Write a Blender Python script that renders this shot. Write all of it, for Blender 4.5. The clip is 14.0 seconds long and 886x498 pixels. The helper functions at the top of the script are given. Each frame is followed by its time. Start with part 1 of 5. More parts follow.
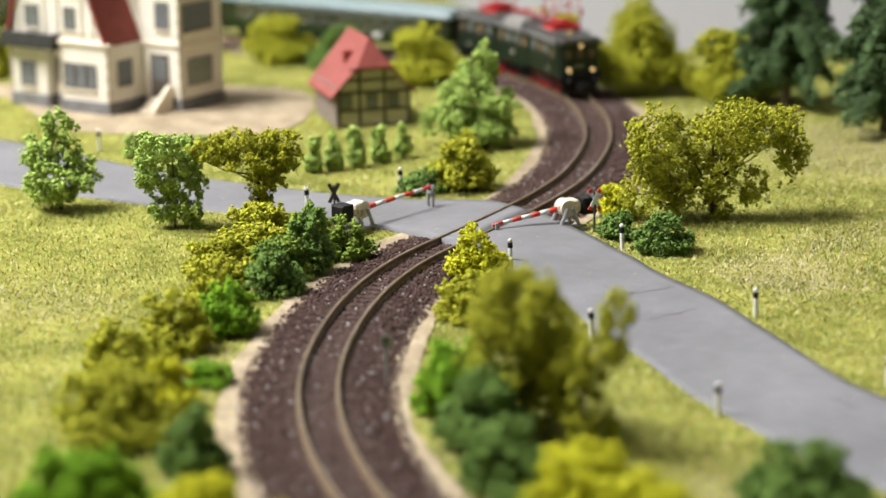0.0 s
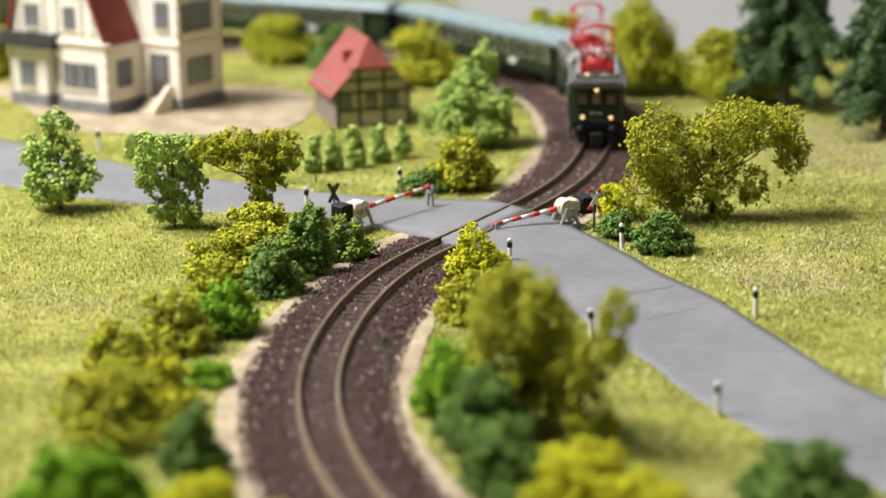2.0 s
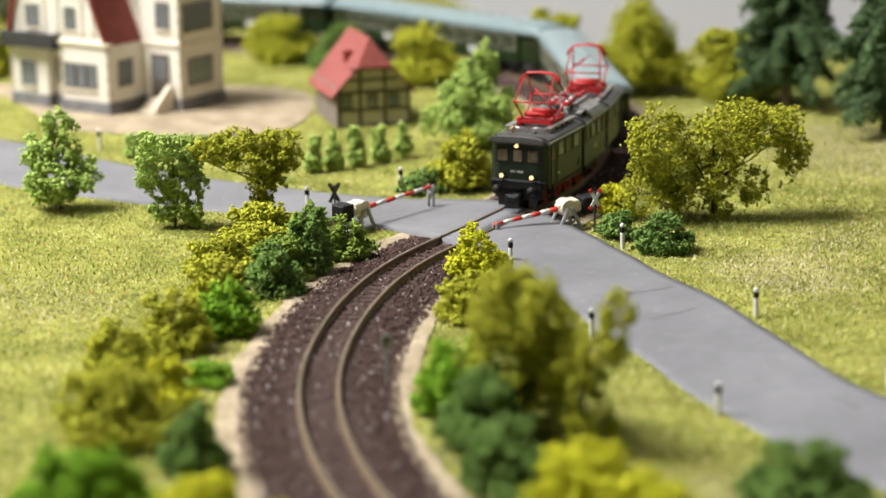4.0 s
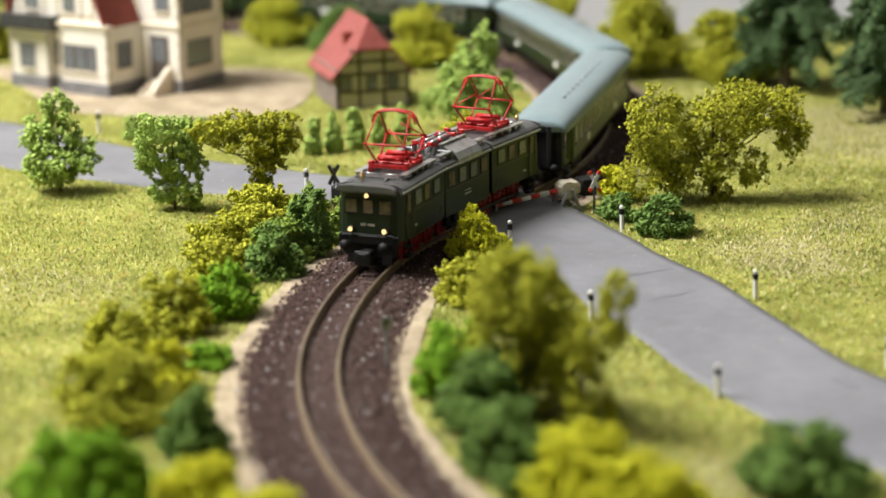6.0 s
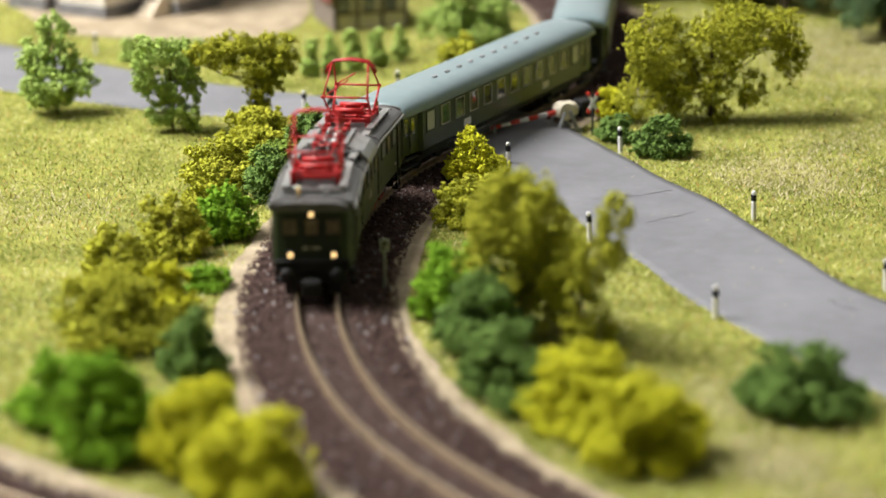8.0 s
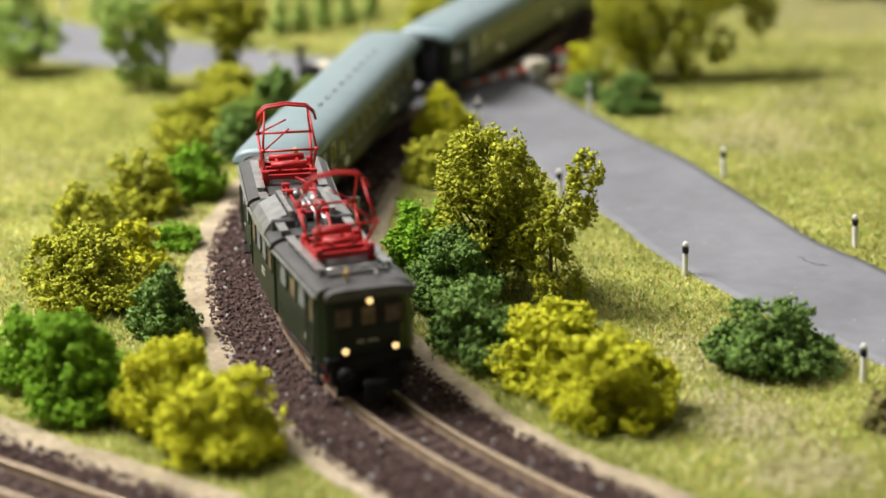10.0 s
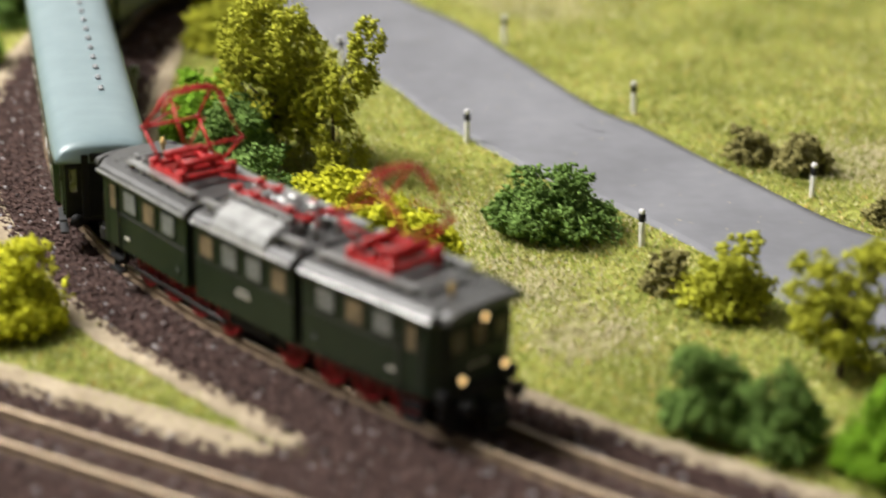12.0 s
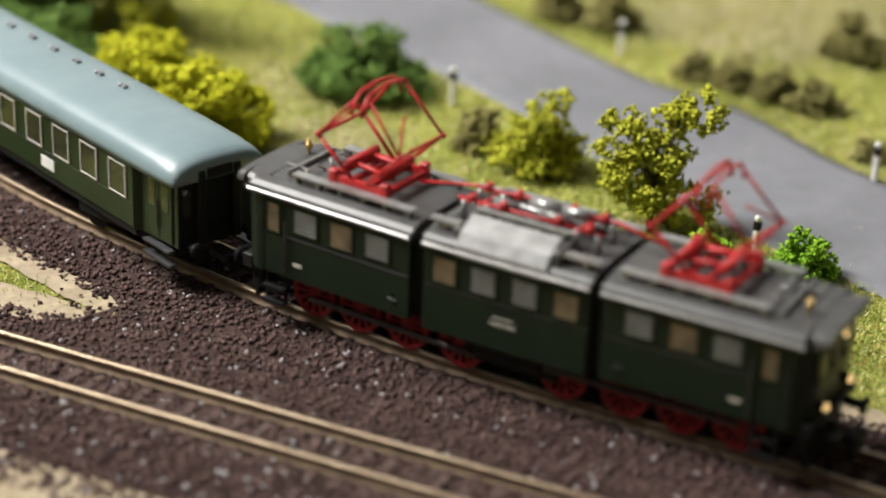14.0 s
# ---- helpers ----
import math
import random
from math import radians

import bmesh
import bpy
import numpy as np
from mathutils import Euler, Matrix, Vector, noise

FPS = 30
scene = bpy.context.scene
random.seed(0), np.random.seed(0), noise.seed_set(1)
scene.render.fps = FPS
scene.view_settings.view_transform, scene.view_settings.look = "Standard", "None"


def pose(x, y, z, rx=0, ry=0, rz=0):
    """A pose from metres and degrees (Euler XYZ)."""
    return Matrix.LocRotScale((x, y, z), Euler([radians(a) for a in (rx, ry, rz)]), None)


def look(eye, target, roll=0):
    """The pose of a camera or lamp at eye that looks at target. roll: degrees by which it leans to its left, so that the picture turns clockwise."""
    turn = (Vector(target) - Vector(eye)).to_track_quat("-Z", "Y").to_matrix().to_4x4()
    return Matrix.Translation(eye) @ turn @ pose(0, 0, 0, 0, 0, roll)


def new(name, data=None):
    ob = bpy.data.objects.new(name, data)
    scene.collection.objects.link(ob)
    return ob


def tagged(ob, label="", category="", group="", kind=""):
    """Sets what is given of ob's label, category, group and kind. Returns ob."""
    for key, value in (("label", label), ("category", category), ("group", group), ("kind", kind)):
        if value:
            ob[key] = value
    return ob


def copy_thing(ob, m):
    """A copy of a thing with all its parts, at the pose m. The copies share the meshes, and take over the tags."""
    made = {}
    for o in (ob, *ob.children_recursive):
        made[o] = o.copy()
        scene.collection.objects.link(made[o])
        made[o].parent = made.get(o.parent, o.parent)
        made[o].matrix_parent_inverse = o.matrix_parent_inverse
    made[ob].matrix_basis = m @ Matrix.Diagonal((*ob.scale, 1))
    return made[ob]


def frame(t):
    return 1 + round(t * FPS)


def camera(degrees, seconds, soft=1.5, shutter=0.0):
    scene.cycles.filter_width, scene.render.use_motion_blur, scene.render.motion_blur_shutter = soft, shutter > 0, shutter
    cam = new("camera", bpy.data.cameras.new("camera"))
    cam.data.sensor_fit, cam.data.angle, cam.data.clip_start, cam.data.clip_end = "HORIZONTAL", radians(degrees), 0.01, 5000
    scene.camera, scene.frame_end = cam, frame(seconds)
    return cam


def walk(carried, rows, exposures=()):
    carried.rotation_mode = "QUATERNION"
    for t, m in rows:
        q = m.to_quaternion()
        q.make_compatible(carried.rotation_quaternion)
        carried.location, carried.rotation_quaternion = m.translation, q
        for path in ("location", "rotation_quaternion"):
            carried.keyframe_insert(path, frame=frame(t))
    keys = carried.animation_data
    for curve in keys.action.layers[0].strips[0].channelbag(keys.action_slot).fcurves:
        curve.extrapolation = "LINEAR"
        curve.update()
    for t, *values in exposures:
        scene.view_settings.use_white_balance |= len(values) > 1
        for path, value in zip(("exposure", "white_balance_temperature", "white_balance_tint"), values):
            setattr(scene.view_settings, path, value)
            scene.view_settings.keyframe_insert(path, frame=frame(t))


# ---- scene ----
K = 0.001  # the model is planned in millimetres
RAIL_TOP = 3.5
EYE = (0.0, 0.0, 0.1577)

# ---- camera ----
cam = camera(23.0, 14.0, soft=1.5, shutter=0.5)


def aim(yaw, pitch, roll):
    """The pose of the tripod head from degrees: yaw to the left of +y, pitch up."""
    a, b = radians(yaw), radians(pitch)
    way = Vector((-math.sin(a) * math.cos(b), math.cos(a) * math.cos(b), math.sin(b)))
    return look(EYE, Vector(EYE) + way, roll)


walk(cam, [
    (0, aim(-0.000, -14.460, -0.670)), (1.5, aim(-0.014, -14.468, -0.690)), (3.0, aim(0.010, -14.464, -0.677)),
    (5.3, aim(0.010, -14.497, -0.672)), (5.5, aim(0.007, -14.573, -0.671)), (6, aim(0.001, -14.941, -0.692)),
    (6.5, aim(0.018, -15.505, -0.733)), (7, aim(0.018, -15.961, -0.767)), (7.5, aim(-0.001, -16.525, -0.784)),
    (7.7, aim(-0.010, -16.750, -0.785)), (9.8, aim(-0.555, -17.874, -0.760)), (10, aim(-0.826, -18.123, -0.739)),
    (10.5, aim(-1.469, -18.981, -0.603)), (11, aim(-2.738, -19.947, -0.203)), (11.5, aim(-4.856, -20.721, 0.326)),
    (12, aim(-6.895, -21.581, 0.782)), (12.5, aim(-8.792, -23.048, 1.314)), (13, aim(-10.283, -24.384, 1.677)),
    (13.5, aim(-11.325, -24.944, 1.949)), (14, aim(-12.366, -25.141, 2.211)),
])

# the focus puller's mark: the lens stays sharp at its distance
cam.data.dof.use_dof, cam.data.dof.aperture_fstop = True, 11.0
focus_mark = new("focus_mark")
focus_mark.empty_display_size = 0.005
cam.data.dof.focus_object = focus_mark


def focus_at(yaw, pitch, far):
    return Matrix.Translation(aim(yaw, pitch, 0) @ Vector((0, 0, -far)))


walk(focus_mark, [(0, focus_at(-0.000, -14.460, 0.624)), (3, focus_at(0.010, -14.464, 0.624)), (6, focus_at(0.001, -14.941, 0.620)),
                  (7.7, focus_at(-0.010, -16.750, 0.601)), (9.8, focus_at(-0.555, -17.874, 0.473)), (11, focus_at(-2.738, -19.947, 0.453)),
                  (12, focus_at(-6.895, -21.581, 0.437)), (12.5, focus_at(-8.792, -23.048, 0.404)), (13, focus_at(-10.283, -24.384, 0.374)),
                  (14, focus_at(-12.366, -25.141, 0.352))])

# ---- light ----
world = bpy.data.worlds.new("world")
scene.world = world
world.use_nodes = True
sky = world.node_tree.nodes.new("ShaderNodeTexSky")
sky.sky_type, sky.sun_disc, sky.sun_elevation, sky.sun_rotation = "NISHITA", False, radians(40), radians(-120)
world.node_tree.links.new(sky.outputs[0], world.node_tree.nodes["Background"].inputs[0])
world.node_tree.nodes["Background"].inputs[1].default_value = 0.1


def area_lamp(name, eye, target, sx, sy, watts, colour):
    lamp = bpy.data.lights.new(name, "AREA")
    lamp.shape, lamp.size, lamp.size_y, lamp.energy, lamp.color = "RECTANGLE", sx, sy, watts, colour
    ob = new(name, lamp)
    ob.matrix_world = look(eye, target)
    return ob


area_lamp("window_light", (-0.66, 0.64, 0.95), (0.05, 0.5, 0.0), 0.55, 0.55, 33.0, (1.0, 0.97, 0.935))
# added overhead fill to lift the shadows; stands for no known lamp
area_lamp("overhead_fill", (0.1, 0.75, 1.92), (0.1, 0.75, 0.0), 1.1, 1.1, 4.0, (1.0, 0.98, 0.95))
scene.view_settings.exposure = 0.0


# ---- materials ----
def rgb(*c):
    return (*c, 1.0)


def surface(name, low, high, scale=600.0, rough=0.7, metal=0.0, bump=0.0, fine=0.0, islands=False, emit=0.0, spots=None, gloss=0.5):
    """A plain surface with two scales of variation. scale: features a metre. spots: (colour, threshold)."""
    m = bpy.data.materials.new(name)
    m.use_nodes = True
    n, l = m.node_tree.nodes, m.node_tree.links
    b = n["Principled BSDF"]
    b.inputs["Roughness"].default_value, b.inputs["Metallic"].default_value = rough, metal
    b.inputs["Specular IOR Level"].default_value = gloss
    co = n.new("ShaderNodeTexCoord")
    big = n.new("ShaderNodeTexNoise")
    big.inputs["Scale"].default_value, big.inputs["Detail"].default_value = scale, 6.0
    l.new(co.outputs["Object"], big.inputs["Vector"])
    mix = n.new("ShaderNodeMix")
    mix.data_type = "RGBA"
    mix.inputs[6].default_value, mix.inputs[7].default_value = rgb(*low), rgb(*high)
    ramp = n.new("ShaderNodeMapRange")
    ramp.inputs["From Min"].default_value, ramp.inputs["From Max"].default_value = 0.3, 0.7
    l.new(big.outputs["Fac"], ramp.inputs["Value"])
    fac = ramp.outputs["Result"]
    if islands:
        geo = n.new("ShaderNodeNewGeometry")
        add = n.new("ShaderNodeMath")
        add.operation = "MULTIPLY_ADD"
        add.inputs[1].default_value = 0.45
        l.new(ramp.outputs["Result"], add.inputs[0])
        sc = n.new("ShaderNodeMath")
        sc.operation, sc.inputs[1].default_value = "MULTIPLY", 0.6
        l.new(geo.outputs["Random Per Island"], sc.inputs[0])
        l.new(sc.outputs[0], add.inputs[2])
        fac = add.outputs[0]
    l.new(fac, mix.inputs[0])
    colour = mix.outputs[2]
    if fine:
        tiny = n.new("ShaderNodeTexNoise")
        tiny.inputs["Scale"].default_value, tiny.inputs["Detail"].default_value = scale * 7, 3.0
        l.new(co.outputs["Object"], tiny.inputs["Vector"])
        hue = n.new("ShaderNodeHueSaturation")
        val = n.new("ShaderNodeMapRange")
        val.inputs["From Min"].default_value, val.inputs["From Max"].default_value = 0.25, 0.75
        val.inputs["To Min"].default_value, val.inputs["To Max"].default_value = 1 - fine, 1 + fine
        l.new(tiny.outputs["Fac"], val.inputs["Value"])
        l.new(val.outputs["Result"], hue.inputs["Value"])
        l.new(colour, hue.inputs["Color"])
        colour = hue.outputs["Color"]
    if spots:
        geo2 = n.new("ShaderNodeNewGeometry")
        cut = n.new("ShaderNodeMath")
        cut.operation, cut.inputs[1].default_value = "GREATER_THAN", spots[1]
        l.new(geo2.outputs["Random Per Island"], cut.inputs[0])
        sp = n.new("ShaderNodeMix")
        sp.data_type = "RGBA"
        l.new(cut.outputs[0], sp.inputs[0])
        l.new(colour, sp.inputs[6])
        sp.inputs[7].default_value = rgb(*spots[0])
        colour = sp.outputs[2]
    l.new(colour, b.inputs["Base Color"])
    if bump:
        bn = n.new("ShaderNodeTexNoise")
        bn.inputs["Scale"].default_value, bn.inputs["Detail"].default_value = scale * 3, 8.0
        l.new(co.outputs["Object"], bn.inputs["Vector"])
        bp = n.new("ShaderNodeBump")
        bp.inputs["Strength"].default_value, bp.inputs["Distance"].default_value = bump, 0.0006
        l.new(bn.outputs["Fac"], bp.inputs["Height"])
        l.new(bp.outputs["Normal"], b.inputs["Normal"])
    if emit:
        b.inputs["Emission Color"].default_value = rgb(*high)
        b.inputs["Emission Strength"].default_value = emit
    return m


def glass(name, tint, rough=0.05):
    m = surface(name, tint, tint, 300, rough, gloss=0.8)
    return m


def fibres(name, colours, soil=45.0):
    """Mixed grass fibres: each fibre takes one of the colours, toned by broad soft patches."""
    m = bpy.data.materials.new(name)
    m.use_nodes = True
    n, l = m.node_tree.nodes, m.node_tree.links
    b = n["Principled BSDF"]
    b.inputs["Roughness"].default_value, b.inputs["Specular IOR Level"].default_value = 0.8, 0.15
    geo, ramp = n.new("ShaderNodeNewGeometry"), n.new("ShaderNodeValToRGB")
    ramp.color_ramp.interpolation = "CONSTANT"
    stops = ramp.color_ramp.elements
    while len(stops) < len(colours):
        stops.new(0.5)
    at = 0.0
    for stop, (share, colour) in zip(stops, colours):
        stop.position, stop.color = at, rgb(*colour)
        at += share
    l.new(geo.outputs["Random Per Island"], ramp.inputs["Fac"])
    co, big, tone, hue = n.new("ShaderNodeTexCoord"), n.new("ShaderNodeTexNoise"), n.new("ShaderNodeMapRange"), n.new("ShaderNodeHueSaturation")
    big.inputs["Scale"].default_value, big.inputs["Detail"].default_value = soil, 5.0
    l.new(co.outputs["Object"], big.inputs["Vector"])
    tone.inputs["From Min"].default_value, tone.inputs["From Max"].default_value = 0.3, 0.7
    tone.inputs["To Min"].default_value, tone.inputs["To Max"].default_value = 0.8, 1.2
    l.new(big.outputs["Fac"], tone.inputs["Value"])
    l.new(tone.outputs["Result"], hue.inputs["Value"])
    l.new(ramp.outputs["Color"], hue.inputs["Color"])
    l.new(hue.outputs["Color"], b.inputs["Base Color"])
    return m


M = dict(
    turf=surface("turf", (0.15, 0.165, 0.03), (0.34, 0.33, 0.09), 45, 0.95, bump=0.6, fine=0.35, gloss=0.1),
    grass=fibres("grass", ((0.16, (0.21, 0.28, 0.045)), (0.34, (0.37, 0.42, 0.085)), (0.30, (0.52, 0.52, 0.135)), (0.10, (0.74, 0.70, 0.36)), (0.06, (0.58, 0.36, 0.11)), (0.04, (0.13, 0.19, 0.035)))),
    dry=surface("dry_grass", (0.38, 0.33, 0.16), (0.74, 0.66, 0.44), 120, 0.85, islands=True, gloss=0.15),
    sand=surface("sand", (0.27, 0.215, 0.145), (0.46, 0.38, 0.265), 90, 0.95, bump=0.5, fine=0.2, gloss=0.1),
    asphalt=surface("asphalt", (0.165, 0.166, 0.179), (0.222, 0.223, 0.240), 30, 0.7, bump=0.5, fine=0.07, gloss=0.35),
    ballast=surface("ballast_bed", (0.034, 0.021, 0.018), (0.074, 0.047, 0.041), 300, 0.95, bump=1.0, fine=0.4, gloss=0.1),
    stone=surface("ballast_stone", (0.030, 0.018, 0.0155), (0.142, 0.085, 0.072), 500, 0.85, islands=True, spots=((0.36, 0.34, 0.34), 0.965), gloss=0.25),
    sleeper=surface("sleeper", (0.05, 0.03, 0.024), (0.10, 0.062, 0.05), 700, 0.8, bump=0.4),
    rail=surface("rail_side", (0.15, 0.10, 0.06), (0.27, 0.19, 0.12), 400, 0.55, 0.35, bump=0.2),
    railhead=surface("rail_head", (0.26, 0.195, 0.13), (0.39, 0.31, 0.215), 250, 0.4, 0.85),
    bark=surface("bark", (0.055, 0.040, 0.022), (0.13, 0.10, 0.05), 900, 0.9, bump=0.6),
    locgreen=surface("loc_green", (0.008, 0.0165, 0.008), (0.011, 0.021, 0.0105), 200, 0.42, fine=0.1, gloss=0.35),
    coachgreen=surface("coach_green", (0.011, 0.025, 0.007), (0.015, 0.032, 0.0095), 200, 0.35, fine=0.1),
    locroof=surface("loc_roof", (0.068, 0.067, 0.065), (0.095, 0.094, 0.092), 250, 0.40, 0.1, fine=0.1),
    alu=surface("roof_equipment", (0.26, 0.26, 0.25), (0.42, 0.42, 0.41), 400, 0.3, 0.55),
    trim=surface("bright_metal_trim", (0.46, 0.46, 0.45), (0.62, 0.62, 0.60), 400, 0.28, 0.6),
    coachroof=surface("coach_roof", (0.175, 0.24, 0.255), (0.21, 0.28, 0.295), 150, 0.36),
    black=surface("black_plastic", (0.005, 0.005, 0.006), (0.012, 0.012, 0.012), 500, 0.6, gloss=0.3),
    dark=surface("dark_grey_metal", (0.03, 0.03, 0.032), (0.06, 0.06, 0.06), 500, 0.5),
    red=surface("red_paint", (0.40, 0.010, 0.012), (0.56, 0.020, 0.020), 600, 0.45),
    wheel=surface("red_wheel", (0.20, 0.006, 0.010), (0.34, 0.011, 0.015), 600, 0.45),
    steel=surface("steel", (0.05, 0.045, 0.045), (0.10, 0.09, 0.09), 700, 0.45, 0.4),
    brass=surface("brass", (0.60, 0.40, 0.14), (0.72, 0.50, 0.2), 700, 0.3, 0.9),
    cab=surface("cab_interior", (0.07, 0.052, 0.028), (0.23, 0.165, 0.09), 300, 0.6, gloss=0.6),
    cabdim=surface("dim_cab_interior", (0.02, 0.019, 0.012), (0.16, 0.12, 0.065), 420, 0.35, gloss=0.6),
    louvre=surface("louvre", (0.12, 0.14, 0.13), (0.17, 0.19, 0.18), 500, 0.5),
    pane=glass("dark_pane", (0.04, 0.042, 0.025)),
    pale=glass("pale_pane", (0.38, 0.38, 0.34), 0.3),
    frame=surface("window_frame", (0.50, 0.47, 0.40), (0.60, 0.57, 0.50), 500, 0.5),
    white=surface("white_paint", (0.74, 0.73, 0.70), (0.82, 0.81, 0.78), 400, 0.55),
    cream=surface("cream_plastic", (0.66, 0.60, 0.46), (0.76, 0.70, 0.56), 300, 0.5),
    barred=surface("barrier_red", (0.60, 0.04, 0.02), (0.70, 0.06, 0.035), 400, 0.5),
    grey=surface("grey_plastic", (0.28, 0.29, 0.30), (0.36, 0.37, 0.38), 400, 0.5),
    plaster=surface("plaster", (0.72, 0.64, 0.51), (0.80, 0.72, 0.58), 120, 0.85, bump=0.2),
    render_white=surface("white_plaster", (0.80, 0.76, 0.68), (0.86, 0.82, 0.74), 120, 0.85, bump=0.2),
    plinth=surface("stone_plinth", (0.15, 0.15, 0.16), (0.24, 0.24, 0.25), 300, 0.85, bump=0.5),
    tile=surface("roof_tile", (0.20, 0.035, 0.024), (0.27, 0.05, 0.034), 250, 0.7, fine=0.2),
    shedtile=surface("shed_tile", (0.25, 0.062, 0.053), (0.32, 0.086, 0.074), 250, 0.7, fine=0.15),
    shedgable=surface("shed_gable", (0.22, 0.045, 0.035), (0.28, 0.06, 0.045), 250, 0.7, fine=0.15),
    infill=surface("timber_infill", (0.50, 0.45, 0.35), (0.60, 0.54, 0.42), 200, 0.85),
    timber=surface("timber", (0.075, 0.06, 0.05), (0.13, 0.105, 0.085), 400, 0.8),
    wood=surface("weathered_boards", (0.20, 0.16, 0.14), (0.30, 0.25, 0.22), 400, 0.85),
    winglass=glass("house_pane", (0.20, 0.22, 0.24), 0.15),
    lamp_on=surface("lamp_glow", (1.0, 0.66, 0.28), (1.0, 0.66, 0.28), 300, emit=1.7),
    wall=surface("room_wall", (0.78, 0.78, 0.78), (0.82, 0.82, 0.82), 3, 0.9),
    # grey instead of white, so that the unseen ceiling bounces less light
    ceiling=surface("ceiling_low_bounce", (0.46, 0.455, 0.45), (0.52, 0.515, 0.51), 3, 0.9),
    # for walls out of view: dark grey, to send back less fill light
    wall_low_bounce=surface("low_bounce_wall", (0.22, 0.215, 0.21), (0.26, 0.255, 0.25), 3, 0.9),
    room_floor=surface("room_floor", (0.30, 0.27, 0.24), (0.36, 0.33, 0.29), 8, 0.7),
    board=surface("plywood", (0.36, 0.26, 0.16), (0.44, 0.33, 0.21), 40, 0.7),
)


def leaf(name, low, high):
    return surface(name, low, high, 260, 0.75, islands=True, gloss=0.2)


LEAF = dict(
    olive=leaf("leaf_olive", (0.25, 0.27, 0.018), (0.56, 0.56, 0.05)),
    yellow=leaf("leaf_yellow", (0.40, 0.41, 0.015), (0.72, 0.71, 0.035)),
    bright=leaf("leaf_bright", (0.12, 0.26, 0.012), (0.27, 0.48, 0.025)),
    lgreen=leaf("leaf_light_green", (0.26, 0.38, 0.07), (0.50, 0.65, 0.18)),
    mid=leaf("leaf_mid", (0.13, 0.20, 0.025), (0.27, 0.38, 0.06)),
    dark=leaf("leaf_dark", (0.085, 0.155, 0.030), (0.20, 0.32, 0.07)),
    brown=leaf("leaf_brown", (0.16, 0.145, 0.045), (0.34, 0.305, 0.11)),
    conifer=leaf("needles", (0.05, 0.095, 0.037), (0.15, 0.24, 0.10)),
)


# ---- building blocks ----
def linked(name, mesh, material, parent=None, label=""):
    ob = new(name, mesh)
    if material:
        mesh.materials.append(material)
    ob.parent = parent
    if label:
        ob["label"] = label
    return ob


def part(name, bm, material, parent=None, label="", smooth=False):
    """Links a bmesh in millimetres as one mesh object."""
    bmesh.ops.scale(bm, vec=(K, K, K), verts=bm.verts)
    mesh = bpy.data.meshes.new(name)
    bm.to_mesh(mesh)
    bm.free()
    if smooth:
        for p in mesh.polygons:
            p.use_smooth = True
    return linked(name, mesh, material, parent, label)


def raw(name, verts, faces, material, parent=None, label="", smooth=False):
    """Links plain vertices (mm) and faces as one mesh object."""
    mesh = bpy.data.meshes.new(name)
    verts = np.asarray(verts, dtype=np.float32).reshape(-1, 3) * K
    faces = np.asarray(faces, dtype=np.int32)
    k = faces.shape[1]
    mesh.vertices.add(len(verts))
    mesh.vertices.foreach_set("co", verts.ravel())
    mesh.loops.add(faces.size)
    mesh.loops.foreach_set("vertex_index", faces.ravel())
    mesh.polygons.add(len(faces))
    mesh.polygons.foreach_set("loop_start", np.arange(0, faces.size, k, dtype=np.int32))
    mesh.update(calc_edges=True)
    mesh.validate()
    if smooth:
        mesh.polygons.foreach_set("use_smooth", np.ones(len(faces), dtype=bool))
    return linked(name, mesh, material, parent, label)


def thing(name, label, category, m=None, group="", kind=""):
    ob = new(name)
    ob.empty_display_size = 0.005
    if m is not None:
        ob.matrix_world = m
    return tagged(ob, label, category, group, kind)


def mm(x, y, z=0.0, rx=0, ry=0, rz=0):
    return pose(x * K, y * K, z * K, rx, ry, rz)


def box(bm, x0, y0, z0, x1, y1, z1, bev=0.0):
    """A box, its edges chamfered by bev."""
    b = min(bev, abs(x1 - x0) * 0.45, abs(y1 - y0) * 0.45, abs(z1 - z0) * 0.45)
    if b <= 0:
        vs = [bm.verts.new((x, y, z)) for x in (x0, x1) for y in (y0, y1) for z in (z0, z1)]
        for f in ((0, 1, 3, 2), (4, 6, 7, 5), (0, 4, 5, 1), (2, 3, 7, 6), (0, 2, 6, 4), (1, 5, 7, 3)):
            bm.faces.new([vs[i] for i in f])
        return bm
    vs = []
    for x, sx in ((x0, b), (x1, -b)):
        for y, sy in ((y0, b), (y1, -b)):
            for z, sz in ((z0, b), (z1, -b)):
                vs += [bm.verts.new((x, y + sy, z + sz)), bm.verts.new((x + sx, y, z + sz)), bm.verts.new((x + sx, y + sy, z))]
    bmesh.ops.convex_hull(bm, input=vs)
    return bm


def boxes(*rows, bev=0.0):
    bm = bmesh.new()
    for r in rows:
        box(bm, *r, bev=bev)
    return bm


